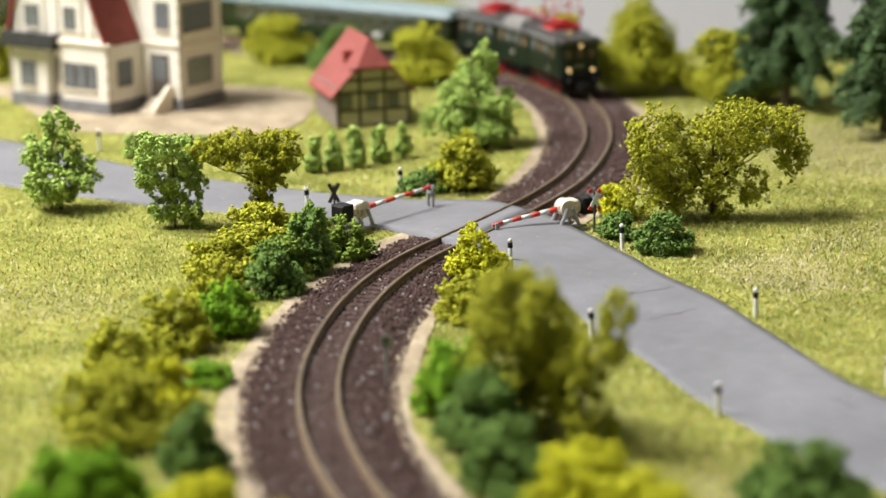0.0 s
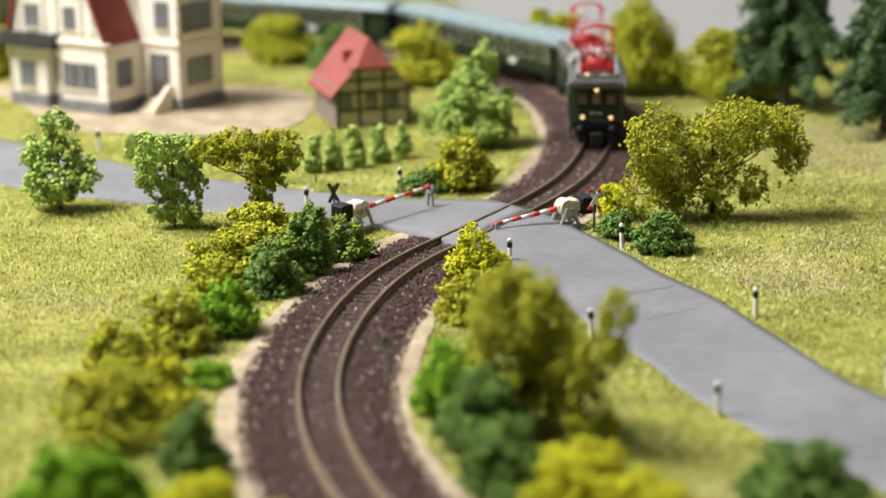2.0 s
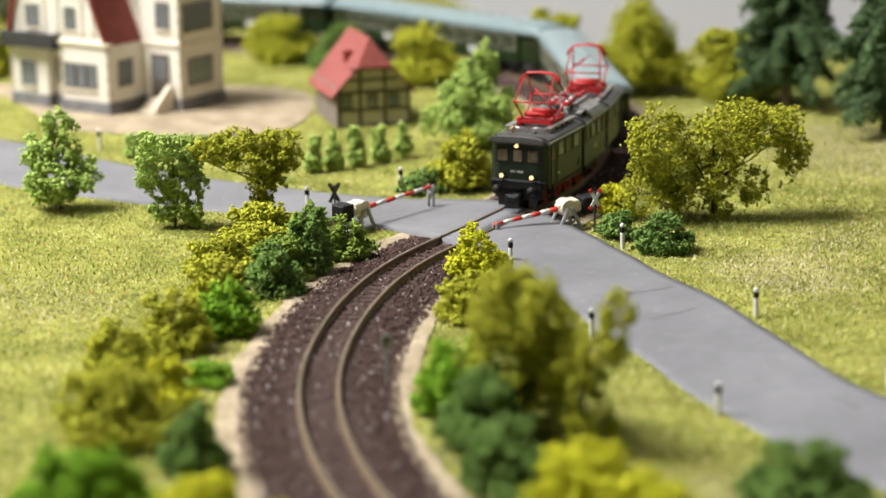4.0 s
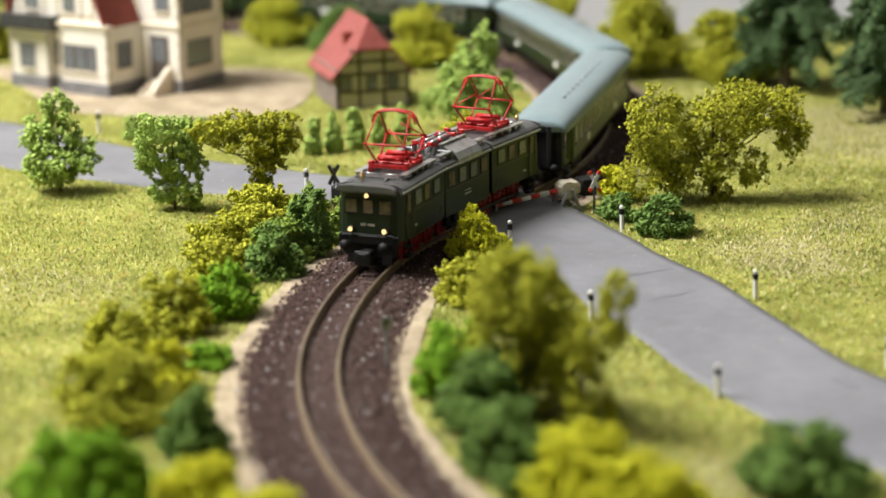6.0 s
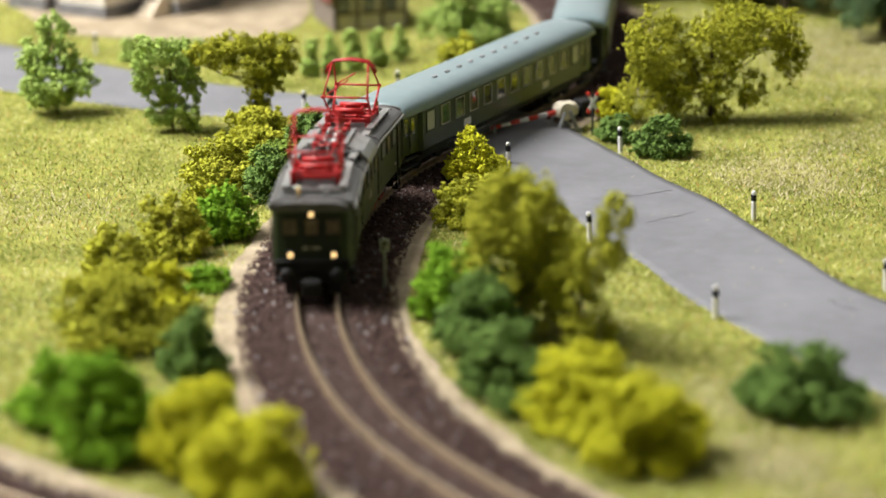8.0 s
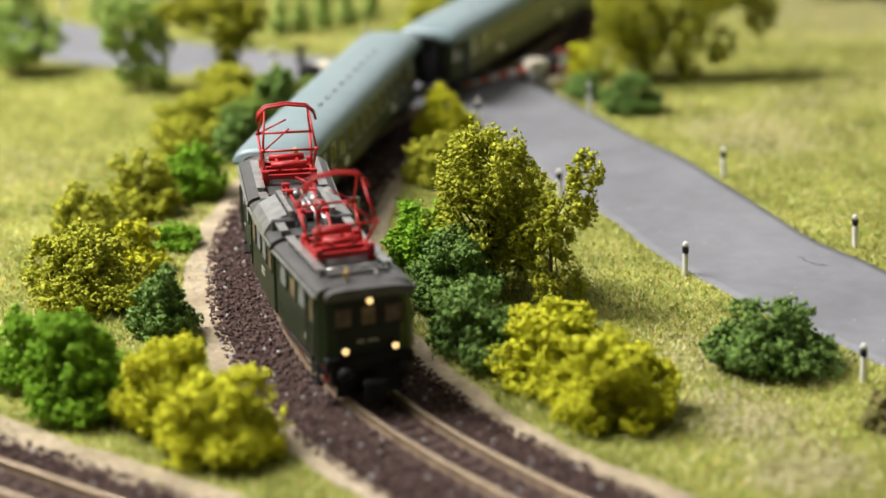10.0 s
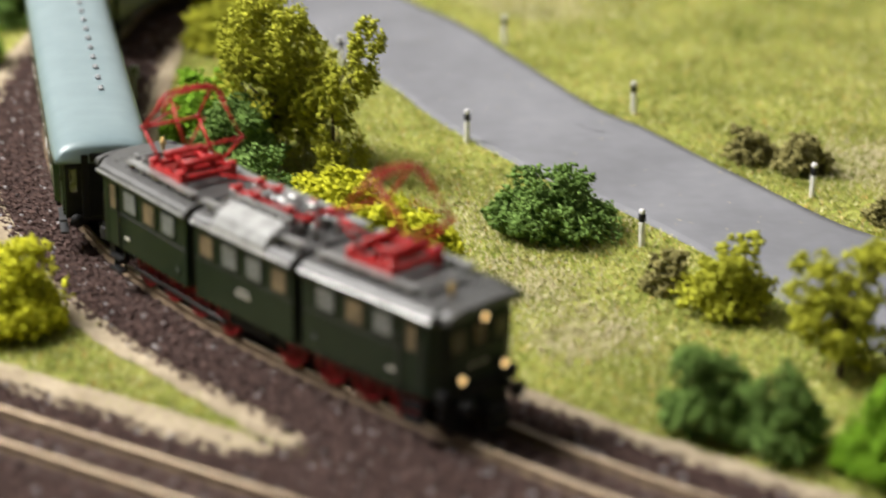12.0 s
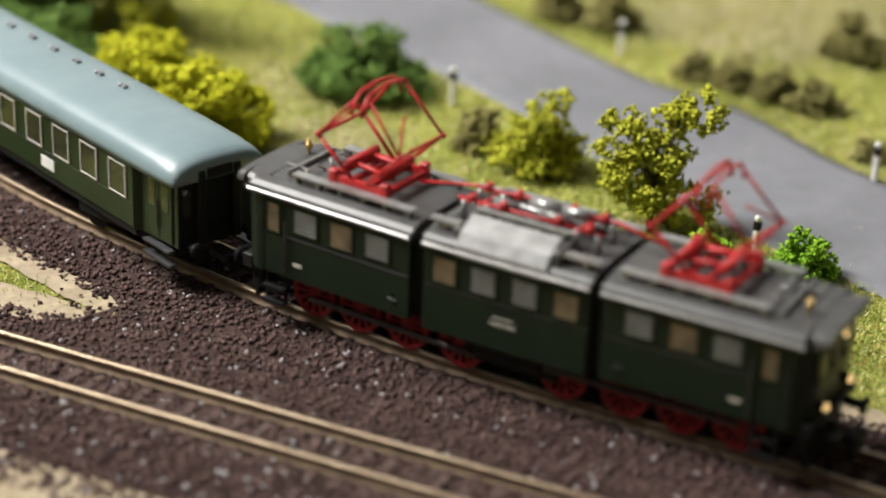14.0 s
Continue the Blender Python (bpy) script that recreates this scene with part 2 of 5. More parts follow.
def tube(bm, pts, r, n=6, r1=None):
    """A round bar through the points, tapering from r to r1."""
    pts = [Vector(p) for p in pts]
    r1 = r if r1 is None else r1
    rings = []
    for i, p in enumerate(pts):
        d = (pts[min(i + 1, len(pts) - 1)] - pts[max(i - 1, 0)]).normalized()
        a = d.cross(Vector((0, 0, 1)) if abs(d.z) < 0.9 else Vector((1, 0, 0))).normalized()
        b = d.cross(a)
        rad = r + (r1 - r) * i / max(1, len(pts) - 1)
        rings.append([bm.verts.new(p + (a * math.cos(6.2832 * k / n) + b * math.sin(6.2832 * k / n)) * rad) for k in range(n)])
    for u, v in zip(rings, rings[1:]):
        for k in range(n):
            bm.faces.new((u[k], u[(k + 1) % n], v[(k + 1) % n], v[k]))
    bm.faces.new(rings[0][::-1])
    bm.faces.new(rings[-1])
    return bm


def tubes(r, *lines, n=6):
    bm = bmesh.new()
    for pts in lines:
        tube(bm, pts, r, n)
    return bm


def extrude(bm, outline, x0, x1):
    """A solid from an outline of (y, z), from x0 to x1."""
    a = [bm.verts.new((x0, y, z)) for y, z in outline]
    b = [bm.verts.new((x1, y, z)) for y, z in outline]
    n = len(outline)
    for i in range(n):
        bm.faces.new((a[i], a[(i + 1) % n], b[(i + 1) % n], b[i]))
    bm.faces.new(a[::-1])
    bm.faces.new(b)
    bmesh.ops.recalc_face_normals(bm, faces=bm.faces)
    return bm


def crumbs(centres, sizes, rng, squash=1.0):
    """Small uneven lumps (six triangles each) at the centres."""
    n = len(centres)
    base = np.array([(1.1, 0, 0), (-0.55, 0.95, 0), (-0.55, -0.95, 0), (0, 0, 1), (0, 0, -1)], float)
    tri = np.array([(0, 1, 3), (1, 2, 3), (2, 0, 3), (1, 0, 4), (2, 1, 4), (0, 2, 4)])
    q = rng.normal(size=(n, 4))
    q /= np.linalg.norm(q, axis=1)[:, None]
    w, x, y, z = q.T
    rot = np.stack([1 - 2 * (y * y + z * z), 2 * (x * y - z * w), 2 * (x * z + y * w), 2 * (x * y + z * w), 1 - 2 * (x * x + z * z), 2 * (y * z - x * w),
                    2 * (x * z - y * w), 2 * (y * z + x * w), 1 - 2 * (x * x + y * y)], 1).reshape(n, 3, 3)
    v = base[None] * rng.uniform(0.6, 1.3, (n, 5, 1)) * np.asarray(sizes).reshape(-1, 1, 1)
    v = np.einsum("nij,nkj->nki", rot, v) * np.array((1, 1, squash)) + np.asarray(centres)[:, None]
    f = tri[None] + 5 * np.arange(n)[:, None, None]
    return v.reshape(-1, 3), f.reshape(-1, 3)


def flecks(centres, sizes, rng):
    """Small ragged foam granules (four triangles each) at the centres."""
    n = len(centres)
    base = np.array([(1, 1, 1), (1, -1, -1), (-1, 1, -1), (-1, -1, 1)], float) * 0.66
    v = base[None] * rng.uniform(0.5, 1.35, (n, 4, 1)) + rng.normal(0, 0.28, (n, 4, 3))
    a, b = rng.uniform(0, 6.283, (2, n))
    ca, sa, cb, sb = np.cos(a), np.sin(a), np.cos(b), np.sin(b)
    x, y, z = v[..., 0], v[..., 1], v[..., 2]
    x, y = x * ca[:, None] - y * sa[:, None], x * sa[:, None] + y * ca[:, None]
    y, z = y * cb[:, None] - z * sb[:, None], y * sb[:, None] + z * cb[:, None]
    v = np.stack([x, y, z], -1) * np.asarray(sizes).reshape(-1, 1, 1) + np.asarray(centres)[:, None]
    f = np.array([(0, 1, 2), (0, 3, 1), (0, 2, 3), (1, 3, 2)])[None] + 4 * np.arange(n)[:, None, None]
    return v.reshape(-1, 3), f.reshape(-1, 3)


# ---- plan ----
def spline(points, step=2.0, passes=60):
    """A smooth line through plan points, in even steps."""
    c = np.array(points, float)
    p = np.vstack([2 * c[0] - c[1], c, 2 * c[-1] - c[-2]])
    out = []
    for i in range(1, len(p) - 2):
        a, b, d, e = p[i - 1:i + 3]
        for t in np.linspace(0, 1, 24, endpoint=False):
            out.append(0.5 * (2 * b + (d - a) * t + (2 * a - 5 * b + 4 * d - e) * t * t + (3 * b - a - 3 * d + e) * t ** 3))
    out = np.array(out)
    run = np.r_[0, np.cumsum(np.linalg.norm(np.diff(out, axis=0), axis=1))]
    s = np.arange(0, run[-1], step)
    q = np.stack([np.interp(s, run, out[:, i]) for i in (0, 1)], 1)
    for _ in range(passes):
        q[1:-1] = 0.25 * q[:-2] + 0.5 * q[1:-1] + 0.25 * q[2:]
    return q


MAIN = spline([(-1000, 1021), (-800, 1021), (-600, 1021), (-450, 1021), (-340, 1021.5), (-270.8, 1021), (-186.1, 1017.2), (-105.2, 997.6), (-34.3, 958.3), (20.2, 909.0), (49.2, 850.8), (56.7, 796.9),
               (56.3, 769.3), (54.5, 746.6), (45.2, 700.9), (31.4, 663.7), (10.1, 622.8), (-9.8, 587.3), (-21.7, 549.1), (-27.9, 508.8), (-29.1, 475.4),
               (-25.4, 440.0), (-18.0, 408.0), (-9.1, 384.3), (8.5, 353.8), (34.7, 319.8), (62.4, 289.4), (90.4, 264.6), (142.5, 220.4), (234.1, 151.2), (306.1, 99.4)])
MAIN_RUN = np.r_[0, np.cumsum(np.linalg.norm(np.diff(MAIN, axis=0), axis=1))]
MAIN_ZERO = MAIN_RUN[np.hypot(MAIN[:, 0] - 10.1, MAIN[:, 1] - 622.8).argmin()] - 697.0
SIDE = spline([(-318.5, 541.7), (-190.8, 442.9), (-113.2, 382.4), (-24.2, 313.3), (29.8, 271.3), (104.6, 214.0), (187.1, 149.7), (259.2, 98.1)])


def rail_point(s):
    """The plan point of the main track, s mm along from its western bend."""
    return np.array([np.interp(s + MAIN_ZERO, MAIN_RUN, MAIN[:, i]) for i in (0, 1)])


def normals(line):
    d = np.gradient(line, axis=0)
    d /= np.linalg.norm(d, axis=1)[:, None]
    return np.stack([-d[:, 1], d[:, 0]], 1)


def sweep(line, profile, closed=False):
    """Vertices and faces of a profile of (offset to the left, z) carried along a plan line."""
    nrm = normals(line)
    k = len(profile)
    v = np.array([[(*(line[i] + nrm[i] * o), z) for o, z in profile] for i in range(len(line))]).reshape(-1, 3)
    m = k if closed else k - 1
    f = [(i * k + j, (i + 1) * k + j, (i + 1) * k + (j + 1) % k, i * k + (j + 1) % k) for i in range(len(line) - 1) for j in range(m)]
    return v, np.array(f)


def distance(xy, line):
    """The distance of plan points from a plan line."""
    out = np.full(len(xy), 1e9)
    for i in range(0, len(line), 2):
        out = np.minimum(out, np.hypot(xy[:, 0] - line[i, 0], xy[:, 1] - line[i, 1]))
    return out


def inside(xy, poly):
    """Which plan points lie in a polygon."""
    x, y = xy[:, 0], xy[:, 1]
    hit = np.zeros(len(xy), bool)
    px, py = np.asarray(poly, float).T
    for i in range(len(px)):
        j = i - 1
        with np.errstate(divide="ignore", invalid="ignore"):
            cross = (px[j] - px[i]) * (y - py[i]) / (py[j] - py[i] + 1e-12) + px[i]
        hit ^= ((py[i] > y) != (py[j] > y)) & (x < cross)
    return hit


ROAD_FAR = spline([(-345.5, 910.2), (-239.9, 839.8), (-160.9, 777.9), (-113.8, 736.4), (-85.7, 712.5), (-40.3, 686.4), (-18.8, 677.0), (2.8, 667.6), (18.2, 657.7), (36.7, 632.1), (50.9, 606.3), (60.9, 578.1), (69.9, 559.6), (78.7, 532.9), (86.5, 507.7),
                   (94.1, 482.6), (102.8, 467.0), (116.1, 433.6), (130.3, 401.8), (143.6, 384.8), (154.5, 353.4), (174.6, 314.4), (210.9, 252.5)], 4, 2)
ROAD_NEAR = spline([(-309.3, 822.3), (-225.7, 760.3), (-146.1, 703.5), (-105.1, 677.3), (-67.3, 658.2), (-35.8, 648.5), (-17.4, 635.2), (-5.1, 620.3), (12.2, 596.2), (25.4, 572.0), (33.4, 547.6), (39.3, 521.0), (47.3, 504.0), (54.1, 480.2), (63.9, 456.8),
                    (74.5, 433.6), (84.2, 418.4), (96.6, 393.4), (107.8, 365.4), (123.6, 329.2), (137.5, 306.3), (180.9, 225.5)], 4, 2)
YARD = [(-196.0, 886.8), (-168.8, 852.5), (-141.0, 793.9), (-109.9, 782.7), (-78.9, 778.0), (-55.2, 790.6), (-49.6, 835.7), (-56.5, 872.3), (-96.9, 884.1), (-149.7, 898.5)]


def back_edge(x):
    """The board's rear edge."""
    return 962 + 230 / (1 + np.exp((x - 20) / 14.0))


# ---- room ----
def room():
    x0, x1, y0, y1, z0, z1 = -700, 1700, -1300, 1600, -760, 1950
    part("floor", boxes((x0, y0, z0 - 40, x1, y1, z0)), M["room_floor"])
    part("ceiling", boxes((x0, y0, z1, x1, y1, z1 + 40)), M["ceiling"])
    part("wall_north", boxes((x0, y1, z0, x1, y1 + 60, z1)), M["wall"])
    # south, east and west walls are unseen additions, darkened to deepen the shade
    part("wall_south", boxes((x0, y0 - 60, z0, x1, y0, z1)), M["wall_low_bounce"])
    part("wall_east", boxes((x1, y0, z0, x1 + 60, y1, z1)), M["wall_low_bounce"])
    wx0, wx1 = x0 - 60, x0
    part("wall_west", boxes((wx0, y0, z0, wx1, y1, 530), (wx0, y0, 1370, wx1, y1, z1), (wx0, y0, 530, wx1, 220, 1370), (wx0, 1060, 530, wx1, y1, 1370)), M["wall_low_bounce"])
    for name, label in (("floor", "dull brown floor of the room"), ("ceiling", "unseen ceiling, greyed to cut bounced light"), ("wall_north", "plain light grey wall behind the layout"),
                        ("wall_south", "unseen wall, darkened to cut fill light"), ("wall_east", "unseen wall, darkened to cut fill light"), ("wall_west", "unseen wall with a window opening, darkened to cut fill light")):
        tagged(bpy.data.objects[name], label, "wall" if "wall" in name else name, kind="structure")


def height(x, y):
    """Gentle unevenness of the ground, flat beside the track."""
    d = distance(np.stack([x, y], 1), MAIN)
    e = distance(np.stack([x, y], 1), SIDE)
    soft = np.clip((np.minimum(d, e + 6) - 24) / 40, 0, 1)
    bump = np.sin(x / 23 + 1.3) * np.cos(y / 31) + 0.5 * np.sin(x / 9 + y / 13)
    return soft * 0.14 * bump


def ground():
    xs, ys = np.arange(-620, 621, 8.0), np.linspace(0, 1, 110)
    gx = np.repeat(xs, len(ys))
    gy = 60 + np.tile(ys, len(xs)) * (back_edge(gx) - 60)
    v = np.stack([gx, gy, height(gx, gy)], 1)
    n = len(ys)
    f = [(i * n + j, (i + 1) * n + j, (i + 1) * n + j + 1, i * n + j + 1) for i in range(len(xs) - 1) for j in range(n - 1)]
    ob = raw("ground", v, f, M["turf"], smooth=True)
    tagged(ob, "yellow-green scatter turf covering the layout board", "ground", kind="structure")
    rim = [(float(x), float(back_edge(np.array(x)))) for x in xs]
    bm = bmesh.new()
    top = [bm.verts.new((x, y, -1.5)) for x, y in [(-620, 60)] + rim + [(620, 60)]]
    bot = [bm.verts.new((p.co.x, p.co.y, -30)) for p in top]
    for i in range(len(top)):
        bm.faces.new((top[i - 1], top[i], bot[i], bot[i - 1]))
    bm.faces.new(top)
    bm.faces.new(bot[::-1])
    tagged(part("baseboard", bm, M["board"]), "plywood board under the model landscape", "board", kind="structure")


DRY = [(92, 580, 20, 2.0), (140, 745, 46, 2.2), (150, 690, 34, 1.7), (112, 618, 20, 1.3), (150, 436, 18, 2.6), (166, 428, 22, 2.4), (128, 455, 14, 1.4), (56, 412, 18, 1.5), (62, 376, 13, 1.9), (72, 353, 11, 2.6), (64, 345, 9, 1.6), (88, 338, 9, 1.4), (190, 440, 40, 2.2), (140, 640, 30, 1.0), (-90, 560, 18, 0.6)]


def turf_blades():
    rng = np.random.default_rng(5)
    n = 760000
    y = 235 + 685 * rng.uniform(0, 1, n) ** 1.25
    x = rng.uniform(-0.27, 0.47, n) * (y + 20)
    xy = np.stack([x, y], 1)
    ok = (distance(xy, MAIN) > 18.5 + 6 * rng.uniform(0, 1, n) ** 0.6) & (distance(xy + np.array((3.0, 4.0)), SIDE) > 20 + 9 * rng.uniform(0, 1, n) ** 0.6) & ~inside(xy, np.vstack([ROAD_FAR, ROAD_NEAR[::-1]])) & ~inside(xy + rng.normal(0, 2.5, xy.shape), YARD) & (y < back_edge(x) - 3)
    xy = xy[ok]
    field = np.sin(xy[:, 0] / 17 + 2) * np.sin(xy[:, 1] / 21) + np.sin(xy[:, 0] / 41 + xy[:, 1] / 33)
    patch = field * 0.6 + rng.normal(0, 0.55, len(xy)) - 0.1
    for cx, cy, cr, amount in DRY:
        patch += amount * np.exp(-((xy[:, 0] - cx) ** 2 + (xy[:, 1] - cy) ** 2) / cr ** 2)
    for name, pick, mat, label in (("grass", patch < 1.35, "grass", "short yellow-green model grass fibres"), ("dry_grass", patch >= 1.35, "dry", "straw-coloured dry grass fibres")):
        p = xy[pick]
        m = len(p)
        z = height(p[:, 0], p[:, 1])
        a = rng.uniform(0, 6.283, m)
        ln = rng.uniform(0.7, 1.7, m)
        up = rng.uniform(0.15, 0.9, m) * ln
        d = np.stack([np.cos(a), np.sin(a)], 1)
        side = np.stack([-d[:, 1], d[:, 0]], 1) * rng.uniform(0.11, 0.24, m)[:, None]
        v = np.empty((m, 3, 3))
        v[:, 0, :2], v[:, 1, :2], v[:, 2, :2] = p - side, p + side, p + d * ln[:, None] * 0.8
        v[:, 0, 2], v[:, 1, 2], v[:, 2, 2] = z - 0.1, z - 0.1, z + up
        ob = raw(name, v, np.arange(3 * m).reshape(-1, 3), M[mat])
        tagged(ob, label, "grass", kind="stuff")


def road():
    k = 240
    t = np.linspace(0, 1, k)
    def along(line):
        run = np.r_[0, np.cumsum(np.linalg.norm(np.diff(line, axis=0), axis=1))] 
        return np.stack([np.interp(t * run[-1], run, line[:, i]) for i in (0, 1)], 1)
    rng = np.random.default_rng(3)
    far, near = along(ROAD_FAR), along(ROAD_NEAR)
    wob = np.convolve(rng.normal(0, 1.2, k + 8), np.ones(9) / 9, "valid")[:, None]
    mid = near - far
    mid /= np.linalg.norm(mid, axis=1)[:, None]
    far, near = far + mid * wob, near + mid * wob[::-1]
    cols = 14
    rows = []
    for j in range(cols + 1):
        rows.append(far + (near - far) * j / cols)
    grid = np.stack(rows, 1).reshape(-1, 2)
    d = distance(grid, MAIN)
    z = 0.34 + 2.76 * np.clip((46 - d) / 34, 0, 1) ** 1.3
    v = np.column_stack([grid, z])
    w = cols + 1
    top = [(i * w + j, i * w + j + 1, (i + 1) * w + j + 1, (i + 1) * w + j) for i in range(k - 1) for j in range(cols)]
    keep = [f for f in top if not (np.abs(np.mean([d[q] for q in f]) - 4.5) < 0.0)]
    n = len(v)
    skirt = v.copy()
    skirt[:, 2] = -0.5
    sides = [(i * w, (i + 1) * w, n + (i + 1) * w, n + i * w) for i in range(k - 1)] + [((i + 1) * w + cols, i * w + cols, n + i * w + cols, n + (i + 1) * w + cols) for i in range(k - 1)]
    ob = raw("road", np.vstack([v, skirt]), keep + sides, M["asphalt"])
    tagged(ob, "smooth grey model road crossing the railway track", "road", kind="structure")
    mids = (far + near) / 2
    for x0, y0, x1, y1 in ((40, 558, 58, 566), (52, 536, 66, 548), (44, 570, 52, 561), (88, 470, 96, 462)):
        k = 12
        s = np.linspace(0, 1, k)
        line = np.column_stack([x0 + (x1 - x0) * s, y0 + (y1 - y0) * s]) + np.cumsum(rng.normal(0, 0.55, (k, 2)), axis=0)
        h = 0.34 + 2.76 * np.clip((46 - distance(line, MAIN)) / 34, 0, 1) ** 1.3 + 0.06
        w = rng.uniform(0.08, 0.22, k)
        v = np.vstack([np.column_stack([line + np.array((0.3, 1.0)) * w[:, None], h]), np.column_stack([line - np.array((0.3, 1.0)) * w[:, None], h])])
        raw("crack", v, [(i, i + 1, k + i + 1, k + i) for i in range(k - 1)], M["dark"], ob, "fine dark crack")
    m = 170
    i = rng.integers(60, k * 0 + 235, m)
    side = rng.uniform(0.04, 0.96, m)[:, None]
    c = far[i] * side + near[i] * (1 - side)
    h = 0.34 + 2.76 * np.clip((46 - distance(c, MAIN)) / 34, 0, 1) ** 1.3 + 0.12
    a = rng.uniform(0, 6.283, m)
    d = np.column_stack([np.cos(a), np.sin(a)]) * rng.uniform(0.3, 0.9, m)[:, None]
    e = np.column_stack([-np.sin(a), np.cos(a)]) * 0.1
    v = np.stack([np.column_stack([c - d - e, h]), np.column_stack([c - d + e, h]), np.column_stack([c + d, h + 0.08])], 1)
    tagged(raw("straw_scatter", v, np.arange(3 * m).reshape(-1, 3), M["dry"]), "stray straw-coloured fibres lying on the road", "straw", kind="stuff")


def fill(name, poly, z, mat, label, category):
    bm = bmesh.new()
    bm.faces.new([bm.verts.new((x, y, z)) for x, y in poly])
    bmesh.ops.recalc_face_normals(bm, faces=bm.faces)
    if bm.faces[:][0].normal.z < 0:
        bmesh.ops.reverse_faces(bm, faces=bm.faces[:])
    return tagged(part(name, bm, M[mat]), label, category, kind="structure")


def sands():
    rng = np.random.default_rng(8)
    def strip(name, line, half, z, label, other=None):
        nrm = normals(line)
        def edge(sign):
            w = np.convolve(rng.normal(0, 2.4, len(line) + 10), np.ones(11) / 11, "valid")
            return line + nrm * (((other or half) if sign < 0 else half) * sign + w)[:, None]
        a, b = edge(1), edge(-1)
        v = np.vstack([np.column_stack([a, np.full(len(a), z)]), np.column_stack([b, np.full(len(b), z)])])
        n = len(a)
        tagged(raw(name, v, [(i, n + i, n + i + 1, i + 1) for i in range(n - 1)], M["sand"]), label, "sand", kind="structure")
    strip("sand_verge_1", MAIN[(MAIN[:, 1] < 990)], 22.0, 0.42, "pale sandy verge along the ballasted track")
    strip("sand_verge_2", SIDE, 22.0, 0.36, "pale sandy verge along the second track", 33.0)
    t = np.linspace(0, 6.283, 60, endpoint=False)
    c = np.mean(YARD, axis=0)
    run = spline(YARD + YARD[:1], 6, 8)
    fill("yard", [tuple(p) for p in run[:-1]], 0.5, "sand", "pale sandy yard in front of the villa", "yard")


BALLAST_GAP = [(12.8, 330.6), (39.5, 297.8), (95.9, 245.9), (169.9, 184.5), (141.8, 188.5), (58.2, 256.7), (22.4, 289.7), (1.4, 306.7), (11.2, 309.7), (16.1, 312.6), (14.0, 320.6)]


def ballast():
    rng = np.random.default_rng(11)
    prof = [(-17.5, 0.1), (-15, 0.7), (-10, 1.35), (10, 1.35), (15, 0.7), (17.5, 0.1)]
    near = MAIN[MAIN[:, 0] > -520]
    v, f = sweep(near, prof)
    tagged(raw("ballast_bed_1", v, f, M["ballast"]), "dark red-brown ballast bed of the main track", "ballast", kind="structure")
    v, f = sweep(SIDE, [(-27, 0.1), (-10, 0.8), (10, 0.8), (15.5, 0.1)])
    tagged(raw("ballast_bed_2", v, f, M["ballast"]), "dark brown ballast bed of the second track", "ballast", kind="structure")
    fill("ballast_bed_3", BALLAST_GAP, 0.6, "ballast", "dark brown ballast between the two tracks", "ballast")
    pts = []
    zone = MAIN[(MAIN[:, 1] < 905) & (MAIN[:, 1] > 150)]
    nrm = normals(zone)
    n = 62000
    i = rng.integers(0, len(zone), n)
    o = rng.uniform(-18.5, 18.5, n)
    tang = np.stack([nrm[:, 1], -nrm[:, 0]], 1)
    xy = zone[i] + nrm[i] * o[:, None] + tang[i] * rng.uniform(-1, 1, n)[:, None]
    z = np.interp(np.abs(o), [0, 10, 15, 17.5, 19], [1.35, 1.35, 0.75, 0.3, 0.3])
    rail = np.abs(np.abs(o) - 4.5) < 0.9
    pts.append(np.column_stack([xy, z])[~rail])
    zone = SIDE[(SIDE[:, 1] < 440) & (SIDE[:, 1] > 150)]
    nrm = normals(zone)
    n = 36000
    i = rng.integers(0, len(zone), n)
    o = rng.uniform(-28.0, 16.5, n)
    tang = np.stack([nrm[:, 1], -nrm[:, 0]], 1)
    xy = zone[i] + nrm[i] * o[:, None] + tang[i] * rng.uniform(-1, 1, n)[:, None]
    rail = np.abs(np.abs(o) - 4.5) < 0.9
    pts.append(np.column_stack([xy, np.interp(o, [-28, -10, 10, 15.5, 17], [0.25, 0.8, 0.8, 0.3, 0.3])])[~rail])
    xy = np.column_stack([rng.uniform(0, 180, 40000), rng.uniform(170, 325, 40000)])
    xy = xy[inside(xy + rng.normal(0, 3.5, xy.shape), BALLAST_GAP)]
    xy = xy[(distance(xy, MAIN) > 17) & (distance(xy, SIDE) > 15)][:9000]
    pts.append(np.column_stack([xy, np.full(len(xy), 0.6)]))
    p = np.vstack(pts)
    p = p[~inside(p[:, :2], np.vstack([ROAD_FAR, ROAD_NEAR[::-1]]))]
    p[:, 2] += rng.uniform(-0.15, 0.25, len(p))
    v, f = crumbs(p, rng.uniform(0.28, 0.75, len(p)) * 0.92, rng)
    tagged(raw("ballast_stones", v, f, M["stone"]), "loose red-brown ballast stones with a few pale ones", "ballast", kind="stuff")


